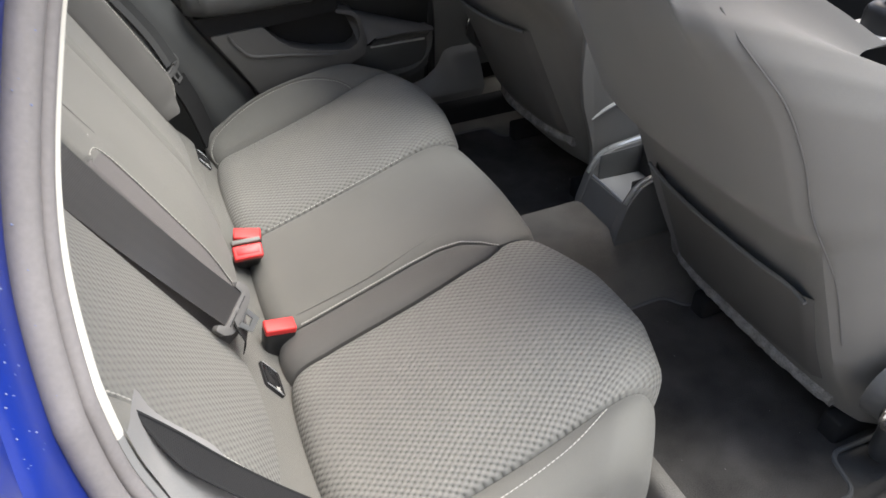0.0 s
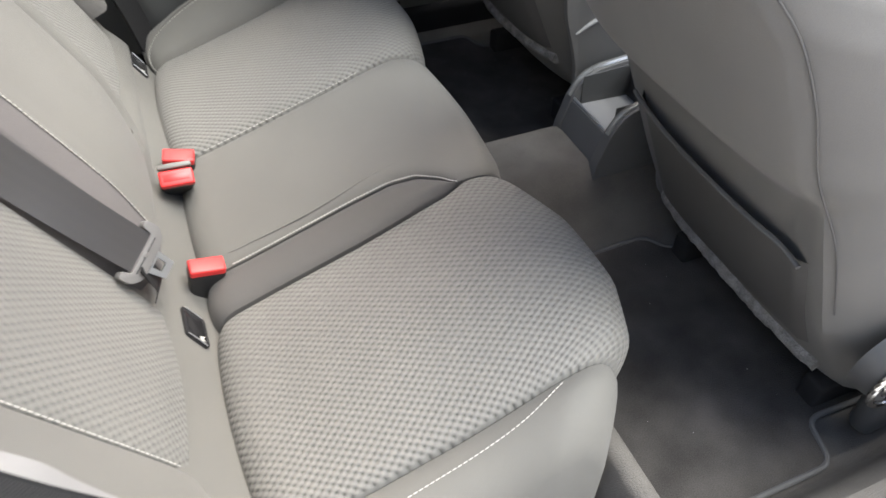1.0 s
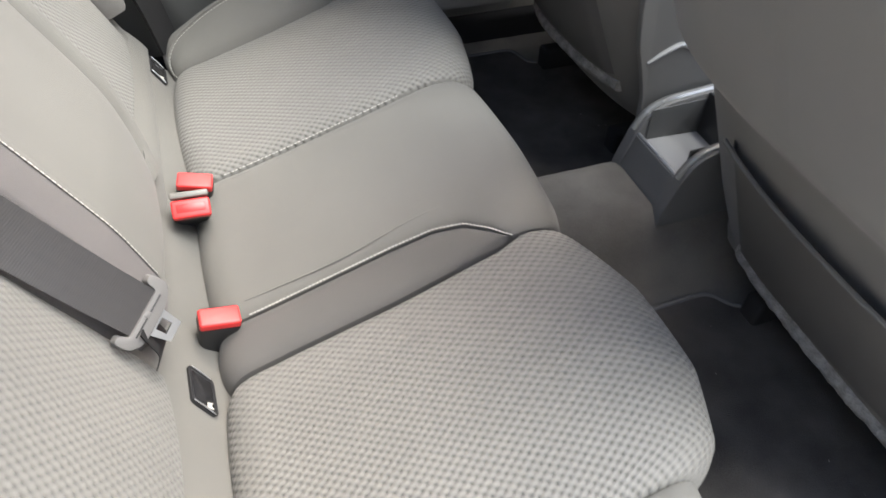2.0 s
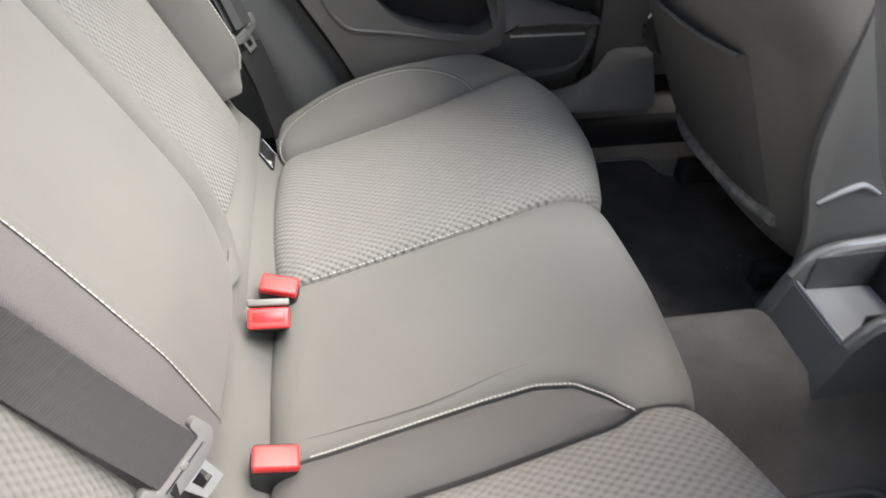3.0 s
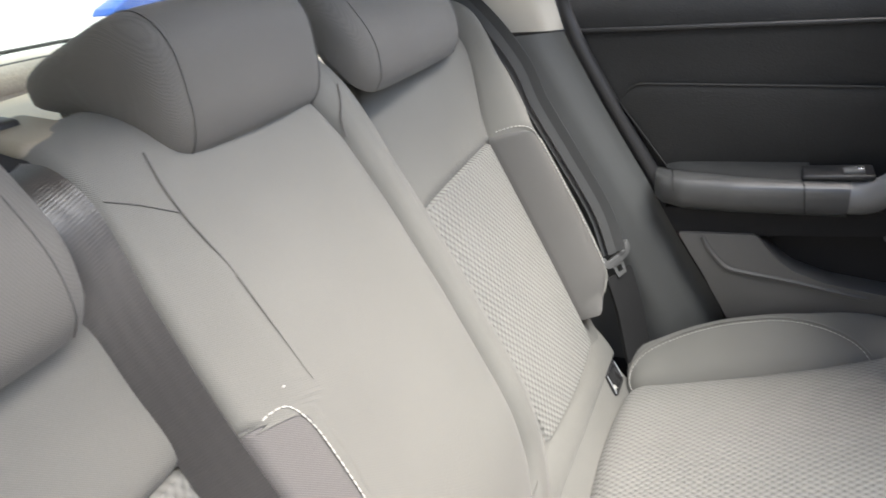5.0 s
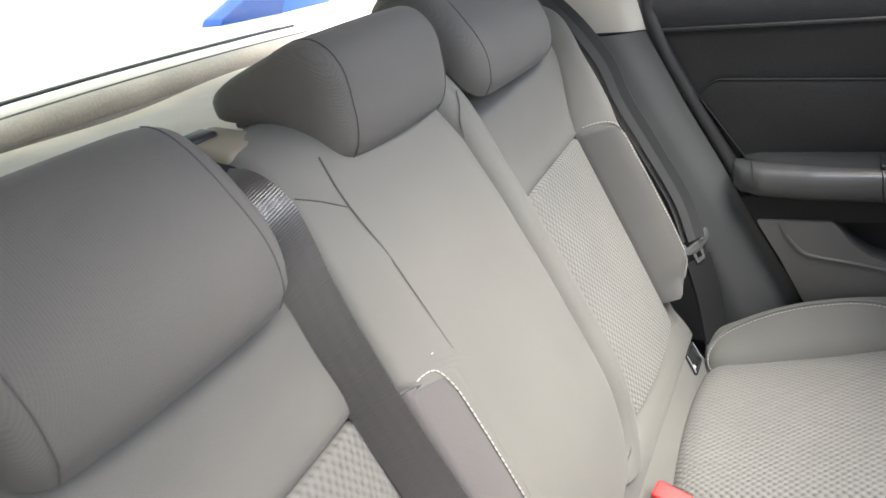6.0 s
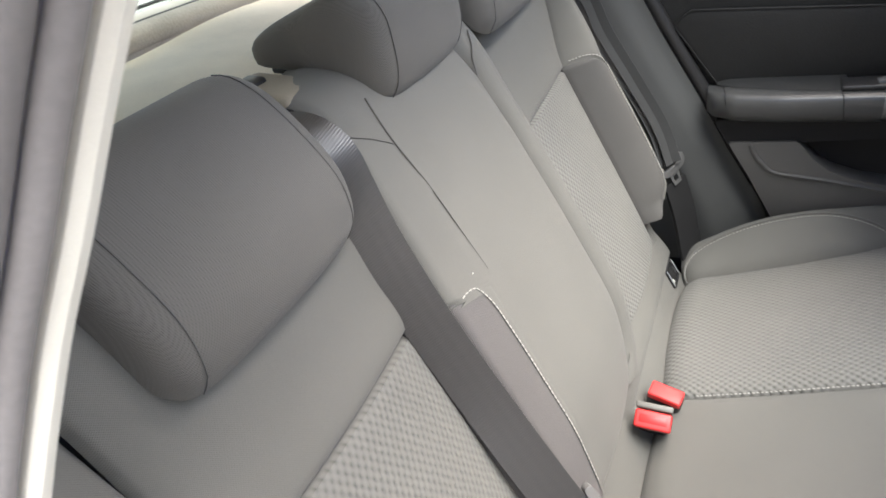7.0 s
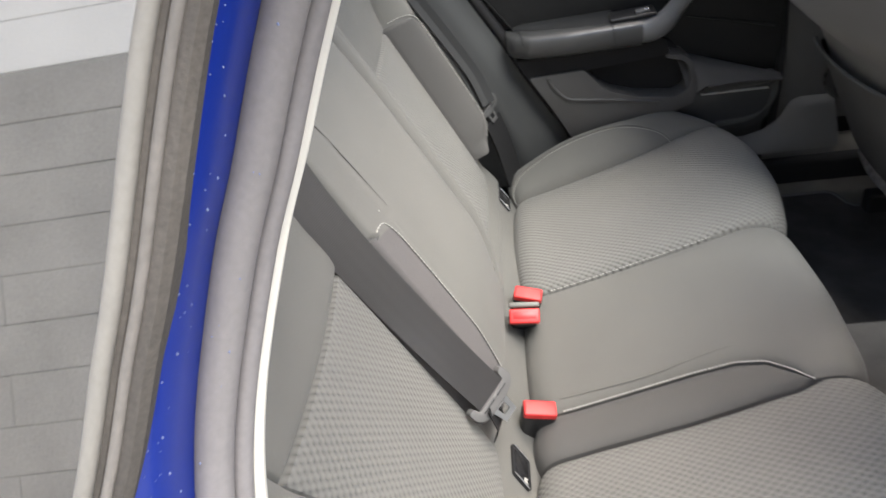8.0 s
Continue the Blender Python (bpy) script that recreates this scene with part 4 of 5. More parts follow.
    part("map_pocket", grid(30, 30, pocket), M_SHADECLOTH, seat, "map pocket, recess shade in its colour")

    part("pocket_edge", tube([on(ptop + 0.001 - 0.02 * v, 0.172 + 0.32 * v, 0.014 + 0.006 * math.sin(math.pi * v)) for v in np.linspace(0, 1, 24)], 0.003, 8), M_PIPING, seat, "piped pocket edge")
    fl = [on(0.497 - 0.027 * v, 0.165 + 0.34 * v, 0.002) for v in np.linspace(0, 1, 40)]
    bm = bmesh.new()
    rows = []
    for k, p in enumerate(fl):
        rows.append([bm.verts.new(p + Vector((0.004 + 0.012 * math.sin(a) + random.uniform(-0.0015, 0.0015), random.uniform(-0.001, 0.001), 0.013 * math.cos(a) + random.uniform(-0.0015, 0.0015)))) for a in [2 * math.pi * q / 12 for q in range(12)]])
    for r0, r1 in zip(rows, rows[1:]):
        for q in range(12):
            bm.faces.new((r0[q], r0[(q + 1) % 12], r1[(q + 1) % 12], r1[q]))
    bm.faces.new(rows[0])
    bm.faces.new(rows[-1][::-1])
    part("fleece_strip", bm, M_FLEECE, seat, "fuzzy grey fleece strip under the pocket")
    seam = []
    for z in (1.17, 1.10, 1.05, 1.0, 0.933, 0.857, 0.75, 0.64):
        q = f(69 * prof.length_at(z, 2) / prof.run[-1], 24 * (1 + 0.77))[0]
        seam.append(q + Vector((-0.0006, sign * 0.0006, 0.0003)))
    part("seam", tube(spline(seam, 40), 0.0010, 6), M_SHADECLOTH, seat)
    part("front_pad", rbox((0.07, 0.32, 0.34), pose(0.75 + dx, sign * (yc - 0.02), 0.76 + dz, 0, -24, 0), 0.04, 4), M_FRONT, seat, "padded front of the backrest")
    part("cushion", rbox((0.46, 0.46, 0.14), pose(0.98, sign * yc, 0.545 + dz, 0, -10, 0), 0.045, 4), M_FRONT, seat, "seat cushion")
    part("side_cover", rbox((0.30, 0.035, 0.11), pose(0.92, sign * (yc + 0.255), 0.47 + dz, 0, -6, 0), 0.016), M_PLASTIC, seat, "dark plastic side cover")
    knob = bmesh.new()
    bmesh.ops.create_cone(knob, cap_ends=True, segments=28, radius1=0.052, radius2=0.046, depth=0.03, matrix=pose(0.735, sign * (yc + 0.262), 0.585 + dz, 90, 0, 0))
    part("recliner_cover", knob, M_PLASTIC, seat, "round plastic recliner cover")
    for r in (0.050, 0.032):
        part("recliner_ring", tube([(0.735 + r * math.cos(a), sign * (yc + 0.279), 0.585 + dz + r * math.sin(a)) for a in np.linspace(0, 2 * math.pi, 33)[:-1]], 0.0042, 8, closed=True), M_CHROME, seat, "bright metal ring")
    for k in (0.12, 0.42):
        part("seat_rail", rbox((0.50, 0.035, 0.05), pose(1.02, sign * (yc - 0.235 + k + 0.0), 0.398, 0, 0, 0), 0.006), M_VOID, seat, "black seat rail")
    return seat


front_seat(-1, 0.0, 0.0, "grey cloth front seat, its map pocket darkened for shade")
front_seat(1, -0.03, 0.065, "grey cloth front passenger seat with a map pocket, far side", 0.745)

# ---- floor, mats, console ----
part("kick_panel", rbox((0.03, 1.27, 0.17), pose(0.402, 0.0, 0.44, 0, 12, 0), 0.012), M_CARPET, bench, "dark carpeted front of the seat base")

car_floor = tagged(new("floor"), "dark carpeted car floor with a raised centre tunnel", "floor", kind="structure")


def floor_sheet(i, j):
    x = 0.15 + 1.65 * i / 59
    y = -0.68 + 1.36 * j / 79
    hump = smooth01(-0.162, -0.040, y) * (1 - smooth01(0.055, 0.165, y))
    side = smooth01(0.60, 0.66, abs(y))
    z = 0.366 + 0.130 * hump + 0.12 * side + 0.06 * (1 - smooth01(0.40, 0.50, x)) + 0.10 * smooth01(1.35, 1.8, x)
    z += 0.0015 * noise.noise(Vector((x * 30, y * 30, 0)))
    return Vector((x, y, z)), (x, y)


part("carpet", grid(60, 80, floor_sheet), M_CARPET, car_floor, "worn dark carpet")
part("floor_pan", rbox((3.4, 1.36, 0.08), pose(0.55, 0, 0.30), 0.02), M_BLACK, car_floor)


def floor_mat(sign, label):
    ob = thing("floor_mat", label, "floor mat", "rear floor mats")
    out = [(0.43, 0.155), (0.60, 0.150), (0.745, 0.146), (0.768, 0.186), (0.90, 0.195), (0.905, 0.54), (0.752, 0.535), (0.735, 0.60), (0.55, 0.60), (0.43, 0.59)]
    out = rounded(out, 0.022, 5)
    pts = [(x, sign * y) for x, y in out]
    part("mat_body", prism(pts if sign < 0 else pts[::-1], 0.009, pose(0, 0, 0.371), 0.002), M_MAT, ob, "black carpet pile with lint")
    part("edging", tube([(x, y, 0.379) for x, y in pts], 0.0042, 8, closed=True), M_PIPING, ob, "grey stitched edging")
    lint = bmesh.new()
    rnd = random.Random(5 if sign < 0 else 6)
    for k in range(9):
        x, y = rnd.uniform(0.48, 0.88), sign * rnd.uniform(0.2, 0.52)
        bmesh.ops.create_icosphere(lint, subdivisions=1, radius=rnd.uniform(0.0004, 0.0008), matrix=pose(x, y, 0.3812))
    o = part("lint", lint, M_STITCH, ob, "specks of pale lint")
    o["kind"] = "stuff"
    return ob


floor_mat(-1, "black carpet floor mat with grey edging and specks of lint")
floor_mat(1, "black carpet floor mat with grey edging, far footwell")

console = thing("centre_console", "dark grey plastic centre console with an open tray facing the rear", "console")
CY = 0.0


def along_side(y):
    """Upright plane along the car at this distance from the middle."""
    return Matrix(((1, 0, 0, 0), (0, 0, 1, y), (0, 1, 0, 0), (0, 0, 0, 1)))


WALL = [(0.662, 0.410), (0.672, 0.500), (0.688, 0.555), (0.702, 0.580), (0.716, 0.592), (0.740, 0.600), (0.803, 0.606), (1.25, 0.640), (1.25, 0.40), (0.70, 0.395)]
for y in (0.0515, -0.0715):
    part("side_panel", prism(rounded(WALL, 0.008), 0.020, along_side(y), 0.0035, 3), M_GREYPLASTIC, console, "grey plastic side wall of the tray")
    # same bar on both sides; the near one's shade is a darker satin
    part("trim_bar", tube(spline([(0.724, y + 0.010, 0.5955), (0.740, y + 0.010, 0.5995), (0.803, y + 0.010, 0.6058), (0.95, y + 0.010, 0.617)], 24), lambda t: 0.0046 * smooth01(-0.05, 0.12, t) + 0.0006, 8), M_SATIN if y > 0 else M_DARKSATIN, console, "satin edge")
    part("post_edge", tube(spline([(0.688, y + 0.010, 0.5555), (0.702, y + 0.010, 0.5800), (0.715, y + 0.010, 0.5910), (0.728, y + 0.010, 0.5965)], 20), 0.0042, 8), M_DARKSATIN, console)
part("rear_panel", prism(rounded([(0.664, 0.410), (0.674, 0.500), (0.689, 0.552), (0.697, 0.552), (0.692, 0.500), (0.690, 0.410)], 0.003), 0.105, along_side(-0.0525), 0.002), M_GREYPLASTIC, console, "sloping rear face")
part("tray_lip", tube([(0.6925, y, 0.5535) for y in np.linspace(-0.051, 0.051, 9)], 0.0022, 8), M_SATIN, console, "satin lip of the tray")
part("tray_floor", rbox((0.110, 0.103, 0.008), pose(0.748, 0, 0.534, 0, 3, 0), 0.003), M_TRAY, console, "satin tray floor")
# inner faces are darker than the console: shade inside the tray, painted
part("tray_end", rbox((0.010, 0.103, 0.085), pose(0.806, 0, 0.565), 0.002), M_BLACK, console, "end of the tray, its shade in black")
for sg in (-1, 1):
    part("tray_wall", rbox((0.104, 0.002, 0.056), pose(0.757, sg * 0.0502, 0.568, 0, -2, 0), 0.0008), M_PLASTIC, console, "tray wall, its shade in a darker plastic")
part("riser", rbox((0.44, 0.103, 0.060), pose(1.035, 0, 0.585, 0, -3, 0), 0.012), M_GREYPLASTIC, console)
part("armrest_side", prism(rounded([(0.712, 0.50), (0.704, 0.594), (0.690, 0.640), (0.672, 0.690), (0.662, 0.75), (0.66, 0.93), (1.10, 0.93), (1.10, 0.50)], 0.012), 0.012, along_side(0.0775), 0.003), M_PILLAR, console, "grey plastic side beside the seat")
part("trim_bar", tube(spline([(0.693, 0.0765, 0.660), (0.718, 0.0765, 0.674), (0.739, 0.0765, 0.682), (0.748, 0.0765, 0.681), (0.758, 0.0765, 0.676), (0.773, 0.0765, 0.667)], 40), lambda t: 0.0032 * math.sin(math.pi * (0.1 + 0.8 * t)) + 0.001, 8), M_TRAY, console, "satin edge")
part("gear_surround", rbox((0.20, 0.10, 0.02), pose(1.33, CY + 0.02, 0.745), 0.006), M_TRAY, console, "satin gear lever surround")
part("gear_boot", rbox((0.07, 0.07, 0.07), pose(1.30, CY + 0.005, 0.775), 0.02), M_BLACK, console, "black gear lever boot")
part("gear_knob", rbox((0.04, 0.045, 0.05), pose(1.30, CY + 0.005, 0.84), 0.018), M_CHROME, console, "bright gear knob")
part("console_foot", rbox((0.10, 0.150, 0.06), pose(0.712, CY, 0.420, 0, 6, 0), 0.02), M_GREYPLASTIC, console)
dash = tagged(new("dashboard"), "black plastic dashboard in front of the front seats", "dashboard", kind="structure")
part("dash_body", rbox((0.30, 1.30, 0.58), pose(1.68, 0, 0.66), 0.06, 4), M_SOFT, dash)

# ---- far door ----
door = tagged(new("door_1"), "closed dark grey rear door trim with a satin armrest", "car door", kind="structure")
SIDE = Matrix(((1, 0, 0, 0), (0, 0, 1, 0.60), (0, 1, 0, 0), (0, 0, 0, 1)))


def door_sheet(i, j):
    z = 0.40 + 0.80 * i / 59
    x = -0.22 + 0.803 * j / 59
    y = 0.628 - 0.02 * smooth01(0.62, 0.75, z) + 0.09 * smooth01(1.05, 1.20, z)
    return Vector((x, y, z)), (x, z)


# added sheet that blocks outside light at the gaps round the panel
part("gap_backing", rbox((1.15, 0.02, 0.72), pose(0.42, 0.688, 0.70), 0.006), M_VOID, door, "black backing added behind the door gaps")
part("skin", rbox((1.15, 0.03, 0.74), pose(0.42, 0.720, 0.69), 0.010, 2), M_BLUE, door, "blue painted skin")
part("panel", grid(60, 60, door_sheet), M_SOFT, door, "soft dark door panel")
part("belt_line", rbox((0.80, 0.008, 0.006), pose(0.18, 0.606, 1.042), 0.002), M_BLACK, door)
ins = rounded([(0.085, 0.810), (-0.012, 0.942), (0.012, 0.966), (0.54, 0.955), (0.574, 0.92), (0.572, 0.785), (0.48, 0.806), (0.39, 0.825)], 0.012)
part("insert", prism(ins, 0.010, SIDE @ pose(0, 0, -0.004), 0.004), M_SOFT, door, "padded dark insert")
part("insert_seam", tube([SIDE @ Vector((x, z, -0.0045)) for x, z in ins], 0.0014, 6, closed=True), M_SOFT, door)
ARM_Y = [(0.048, 0.570), (0.06, 0.548), (0.09, 0.530), (0.16, 0.524), (0.36, 0.526)]
ARM_T = [(0.030, 0.834), (0.08, 0.842), (0.31, 0.848), (0.36, 0.848)]
ARM_B = [(0.030, 0.796), (0.09, 0.796), (0.36, 0.800)]


def arm_section(x):
    yf, zt, zb = interp(ARM_Y, x), interp(ARM_T, x), interp(ARM_B, x)
    return spline([(x, 0.612, zt - 0.002), (x, yf + 0.030, zt + 0.001), (x, yf + 0.010, zt - 0.0005), (x, yf + 0.002, zt - 0.006), (x, yf, zt - 0.018), (x, yf + 0.002, zb + 0.014), (x, yf + 0.010, zb + 0.003), (x, yf + 0.035, zb - 0.006), (x, 0.612, zb - 0.008)], 30)


def armrest_sheet(i, j):
    p = arm_section(0.048 + 0.252 * i / 49)[j]
    return p, (p.x, p.z)


def armrest_pad(i, j):
    """The darker pad on top, swelling towards the panel."""
    x = 0.062 + 0.19 * i / 29
    y0 = interp(ARM_Y, x) + 0.020 + 0.022 * (1 - smooth01(0.0, 0.9, i / 29))
    y = y0 + (0.606 - y0) * j / 11
    return Vector((x, y, interp(ARM_T, x) + 0.0015 + 0.007 * math.sin(j / 11 * math.pi * 0.5))), (x, y)


part("armrest", grid(50, 30, armrest_sheet), M_ARMSTRIP, door, "satin grey armrest with a rounded front")
part("armrest_pad", grid(30, 12, armrest_pad), M_ARM, door, "dark vinyl pad")
for x in (0.078, 0.246):
    part("joint", tube([p + Vector((0.010 * (k - 8) / 12, -0.0002, 0)) for k, p in enumerate(arm_section(x)[4:21])], 0.0009, 6), M_BLACK, door)
grip = spline([(0.262, 0.5492, 0.8235), (0.290, 0.5490, 0.8240), (0.318, 0.5465, 0.826), (0.340, 0.541, 0.838), (0.362, 0.540, 0.864), (0.390, 0.540, 0.904), (0.414, 0.546, 0.938)], 40)
part("grab_handle", tube(grip, lambda t: 0.0228 - 0.0063 * smooth01(0.25, 0.6, t), 16), M_LITHANDLE, door, "satin grey grab handle")
part("panel_crease", tube(spline([(0.40, 0.6085, 0.819), (0.481, 0.6085, 0.800), (0.568, 0.6085, 0.777)], 20), 0.0022, 8), M_ARM, door)
part("door_seal", tube(spline([(0.592, 0.622, 0.52), (0.594, 0.622, 0.68), (0.584, 0.622, 0.86), (0.588, 0.622, 1.05), (0.60, 0.64, 1.20)], 30), 0.009, 8), M_BLACK, door, "black rubber edge")
part("handle_cap", rbox((0.052, 0.040, 0.030), pose(0.424, 0.553, 0.952, 0, -12, 0), 0.008), M_SATIN, door, "bright handle end")
part("switch_panel", rbox((0.085, 0.045, 0.008), pose(0.285, 0.562, 0.853, 0, -3, 0), 0.003), M_BLACK, door, "black window switch panel")
part("window_switch", rbox((0.026, 0.018, 0.008), pose(0.303, 0.555, 0.859, 0, -8, 0), 0.003), M_GREYPLASTIC, door)
part("switch_tip", rbox((0.007, 0.006, 0.003), pose(0.310, 0.552, 0.8635), 0.001), M_CHROME, door)
under = rounded([(0.06, 0.790), (0.085, 0.745), (0.36, 0.765), (0.35, 0.800)], 0.01)
# shade below the armrest is put in as a near-black block
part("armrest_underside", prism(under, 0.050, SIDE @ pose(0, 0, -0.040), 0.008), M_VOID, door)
mould = rounded([(0.086, 0.752), (0.193, 0.757), (0.222, 0.722), (0.246, 0.704), (0.294, 0.688), (0.371, 0.678), (0.392, 0.690), (0.400, 0.712), (0.394, 0.742), (0.381, 0.753), (0.350, 0.762), (0.352, 0.768), (0.388, 0.760), (0.403, 0.743), (0.410, 0.712), (0.414, 0.690), (0.407, 0.660), (0.333, 0.632), (0.249, 0.612), (0.165, 0.612), (0.123, 0.690)], 0.006)
part("pocket_front", prism(mould, 0.06, SIDE @ pose(0, 0, -0.047), 0.006, 3), M_POCKETGREY, door, "grey door pocket moulding")
ridge = [(0.122, 0.5525, 0.750), (0.129, 0.5520, 0.734), (0.140, 0.5520, 0.719), (0.158, 0.5520, 0.702), (0.185, 0.5520, 0.696), (0.235, 0.5520, 0.690), (0.300, 0.5520, 0.679), (0.345, 0.5520, 0.672)]
part("pocket_ridge", tube(spline(ridge, 40), 0.0032, 8), M_POCKETGREY, door)


def ledge(i, j):
    """The sloping face that runs forward from the pocket and narrows to a point over the speaker."""
    u, v = i / 39, j / 15
    xt, xb = 0.372 + 0.215 * u, 0.392 + 0.182 * u
    top = Vector((xt, 0.603, interp([(0.372, 0.757), (0.391, 0.750), (0.444, 0.731), (0.497, 0.712), (0.587, 0.681)], xt)))
    low = Vector((xb, 0.5535, interp([(0.392, 0.690), (0.415, 0.682), (0.434, 0.694), (0.506, 0.696), (0.574, 0.690)], xb)))
    p = top.lerp(low, v)
    return p + Vector((0, -0.010 * math.sin(math.pi * v), 0.006 * math.sin(math.pi * v))) * (1 - 0.7 * u), (p.x, p.z)


part("ledge", grid(40, 16, ledge), M_POCKETGREY, door, "grey sloping ledge over the speaker")
part("ledge_lip", tube(spline([(0.434, 0.5545, 0.6915), (0.506, 0.5545, 0.6935), (0.573, 0.5545, 0.6885)], 20), 0.0026, 8), M_POCKETGREY, door)
# shallow plate; the pocket's deep shade comes from its near-black colour
part("pocket_well", prism(rounded([(0.185, 0.765), (0.240, 0.690), (0.335, 0.665), (0.41, 0.68), (0.42, 0.72), (0.36, 0.785)], 0.01), 0.01, SIDE @ pose(0, 0, -0.004), 0.002), M_VOID, door, "open pocket, its shade in a near-black plate")
spk = rounded([(0.425, 0.672), (0.577, 0.689), (0.580, 0.661), (0.564, 0.596), (0.526, 0.578), (0.42, 0.580), (0.38, 0.640)], 0.008)
part("speaker_panel", prism(spk, 0.035, SIDE @ pose(0, 0, -0.023), 0.005), M_PLASTIC, door, "dark speaker panel")
part("speaker_strip", rbox((0.132, 0.004, 0.0045), pose(0.493, 0.5755, 0.6645, 0, 0.5, 0), 0.0015), M_STRIP, door, "pale strip on the speaker panel")
rib_line = spline([(0.577, 0, 0.668), (0.577, 0, 0.645), (0.570, 0, 0.622), (0.552, 0, 0.603), (0.525, 0, 0.594), (0.495, 0, 0.591), (0.465, 0, 0.590)], 28)
for k, p in enumerate(rib_line):
    part("grille_rib", rbox((0.0020, 0.004, 0.020), pose(p.x - 0.006, 0.5752, p.z + 0.004, 0, 48, 0), 0.0009), M_GREYPLASTIC, door)
for k in range(5):
    part("grille_rib", rbox((0.135, 0.004, 0.0018), pose(0.500, 0.5758, 0.670 + 0.0034 * k, 0, -6.0, 0), 0.0008), M_GREYPLASTIC, door)
part("lower_panel", prism(rounded([(0.10, 0.64), (0.14, 0.53), (0.57, 0.53), (0.58, 0.62), (0.40, 0.63)], 0.02), 0.03, SIDE @ pose(0, 0, 0.02), 0.008), M_PLASTIC, door)
sill = tagged(part("sill", rbox((1.0, 0.12, 0.14), pose(0.255, 0.700, 0.435), 0.022, 4), M_GREYPLASTIC), "dark plastic door sill cover", "sill", kind="structure")
tagged(part("b_pillar_trim", prism(rounded([(0.602, 0.545), (0.90, 0.545), (0.90, 0.8), (0.80, 1.40), (0.645, 1.40), (0.585, 0.9), (0.600, 0.68)], 0.03), 0.05, SIDE @ pose(0, 0, 0.034), 0.012), M_PILLAR), "dark grey pillar trim beside the far front seat", "pillar trim", kind="structure")


def pillar_foot(i, j):
    """The sill cover rising to the foot of the pillar."""
    u, v = i / 39, j / 19
    x = 0.40 + 0.315 * u
    top = interp([(0.40, 0.540), (0.53, 0.545), (0.565, 0.553), (0.60, 0.578), (0.625, 0.600), (0.65, 0.607), (0.715, 0.606)], x)
    y = 0.572 + (0.030 + 0.030 * smooth01(0.59, 0.64, x)) * v ** 1.5
    return Vector((x, y, 0.512 + (top - 0.512) * v)), (x, top * v)


# added black strip that darkens the carpet's edge like footwell shade
tagged(part("footwell_shade", rbox((0.80, 0.07, 0.11), pose(0.55, 0.655, 0.402), 0.012), M_VOID), "black strip added for the shade below the far sill", "trim", kind="structure")
tagged(part("sill_flare", grid(40, 20, pillar_foot), M_PILLAR), "grey plastic sill cover under the pillar", "sill", kind="structure")


# ---- rear pillars, shelf, tailgate ----
def quarter_trim(i, j):
    """Far side: the lower trim between backrest and door edge."""
    u, v = i / 39, j / 29
    z = 0.50 + (1.045 - 0.50) * u
    x_edge = interp([(0.50, 0.19), (0.616, 0.150), (0.725, 0.085), (0.827, 0.030), (0.93, -0.030), (1.043, -0.090), (1.10, -0.10)], z)
    x_in = interp([(0.50, -0.05), (0.70, -0.14), (1.05, -0.36)], z)
    x = x_in + (x_edge - x_in) * v
    y = 0.572 + 0.020 * smooth01(0.80, 1.0, v) - 0.012 * math.exp(-((v - 0.62) / 0.16) ** 2)
    return Vector((x, y, z)), (x, z)


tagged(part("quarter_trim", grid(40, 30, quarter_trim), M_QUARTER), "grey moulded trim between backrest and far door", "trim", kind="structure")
edge_line = [(0.19, 0.50), (0.150, 0.616), (0.085, 0.725), (0.030, 0.827), (-0.030, 0.93), (-0.090, 1.043), (-0.105, 1.12), (-0.06, 1.30)]
tagged(part("door_gap_seal", tube(spline([(x + 0.012, 0.600, z) for x, z in edge_line], 60), 0.011, 10), M_BLACK), "black rubber seal round the far door", "seal", kind="structure")


def cream_far(i, j):
    u, v = i / 29, j / 19
    z = 1.047 + 0.36 * u
    x1 = interp([(1.04, -0.090), (1.10, -0.103), (1.2, -0.085), (1.42, 0.02)], z)
    x0 = x1 - 0.16 - 0.25 * u
    x = x0 + (x1 - x0) * v
    return Vector((x, 0.585 - 0.10 * u + 0.012 * smooth01(0.85, 1, v), z)), (x, z)


tagged(part("pillar_trim", grid(30, 20, cream_far), M_CREAM), "cream upper pillar trim beside the far door", "pillar trim", kind="structure")

shelf = thing("parcel_shelf", "pale cream cloth parcel shelf behind the headrests", "parcel shelf")


def shelf_sheet(i, j):
    x = -0.28 - 0.44 * i / 29
    y = -0.56 + 1.12 * j / 49
    return Vector((x, y, 1.035 + 0.022 * (i / 29) + 0.004 * math.sin(y * 14) * math.sin(x * 20))), (x, y)


part("board", grid(30, 50, shelf_sheet), M_SHELF, shelf, "cream cloth board")
part("edge", rbox((0.03, 1.12, 0.02), pose(-0.28, 0, 1.028), 0.008), M_SHELF, shelf)
part("belt_guide", rbox((0.075, 0.060, 0.024), pose(-0.268, -0.147, 1.099, 0, 6, 0), 0.010, 4), M_GUIDE, shelf, "dull beige belt guide")
# black block stands in for the shaded hole of the guide
part("guide_slot", rbox((0.020, 0.030, 0.012), pose(-0.284, -0.155, 1.111, 0, 6, 0), 0.004), M_BLACK, shelf)
gate = tagged(new("tailgate"), "tailgate with beige grey inner trim under the rear window", "tailgate", kind="structure")
part("inner_panel", rbox((0.06, 1.2, 0.40), pose(-0.775, 0, 0.868), 0.01), M_GATETRIM, gate, "beige grey inner panel")
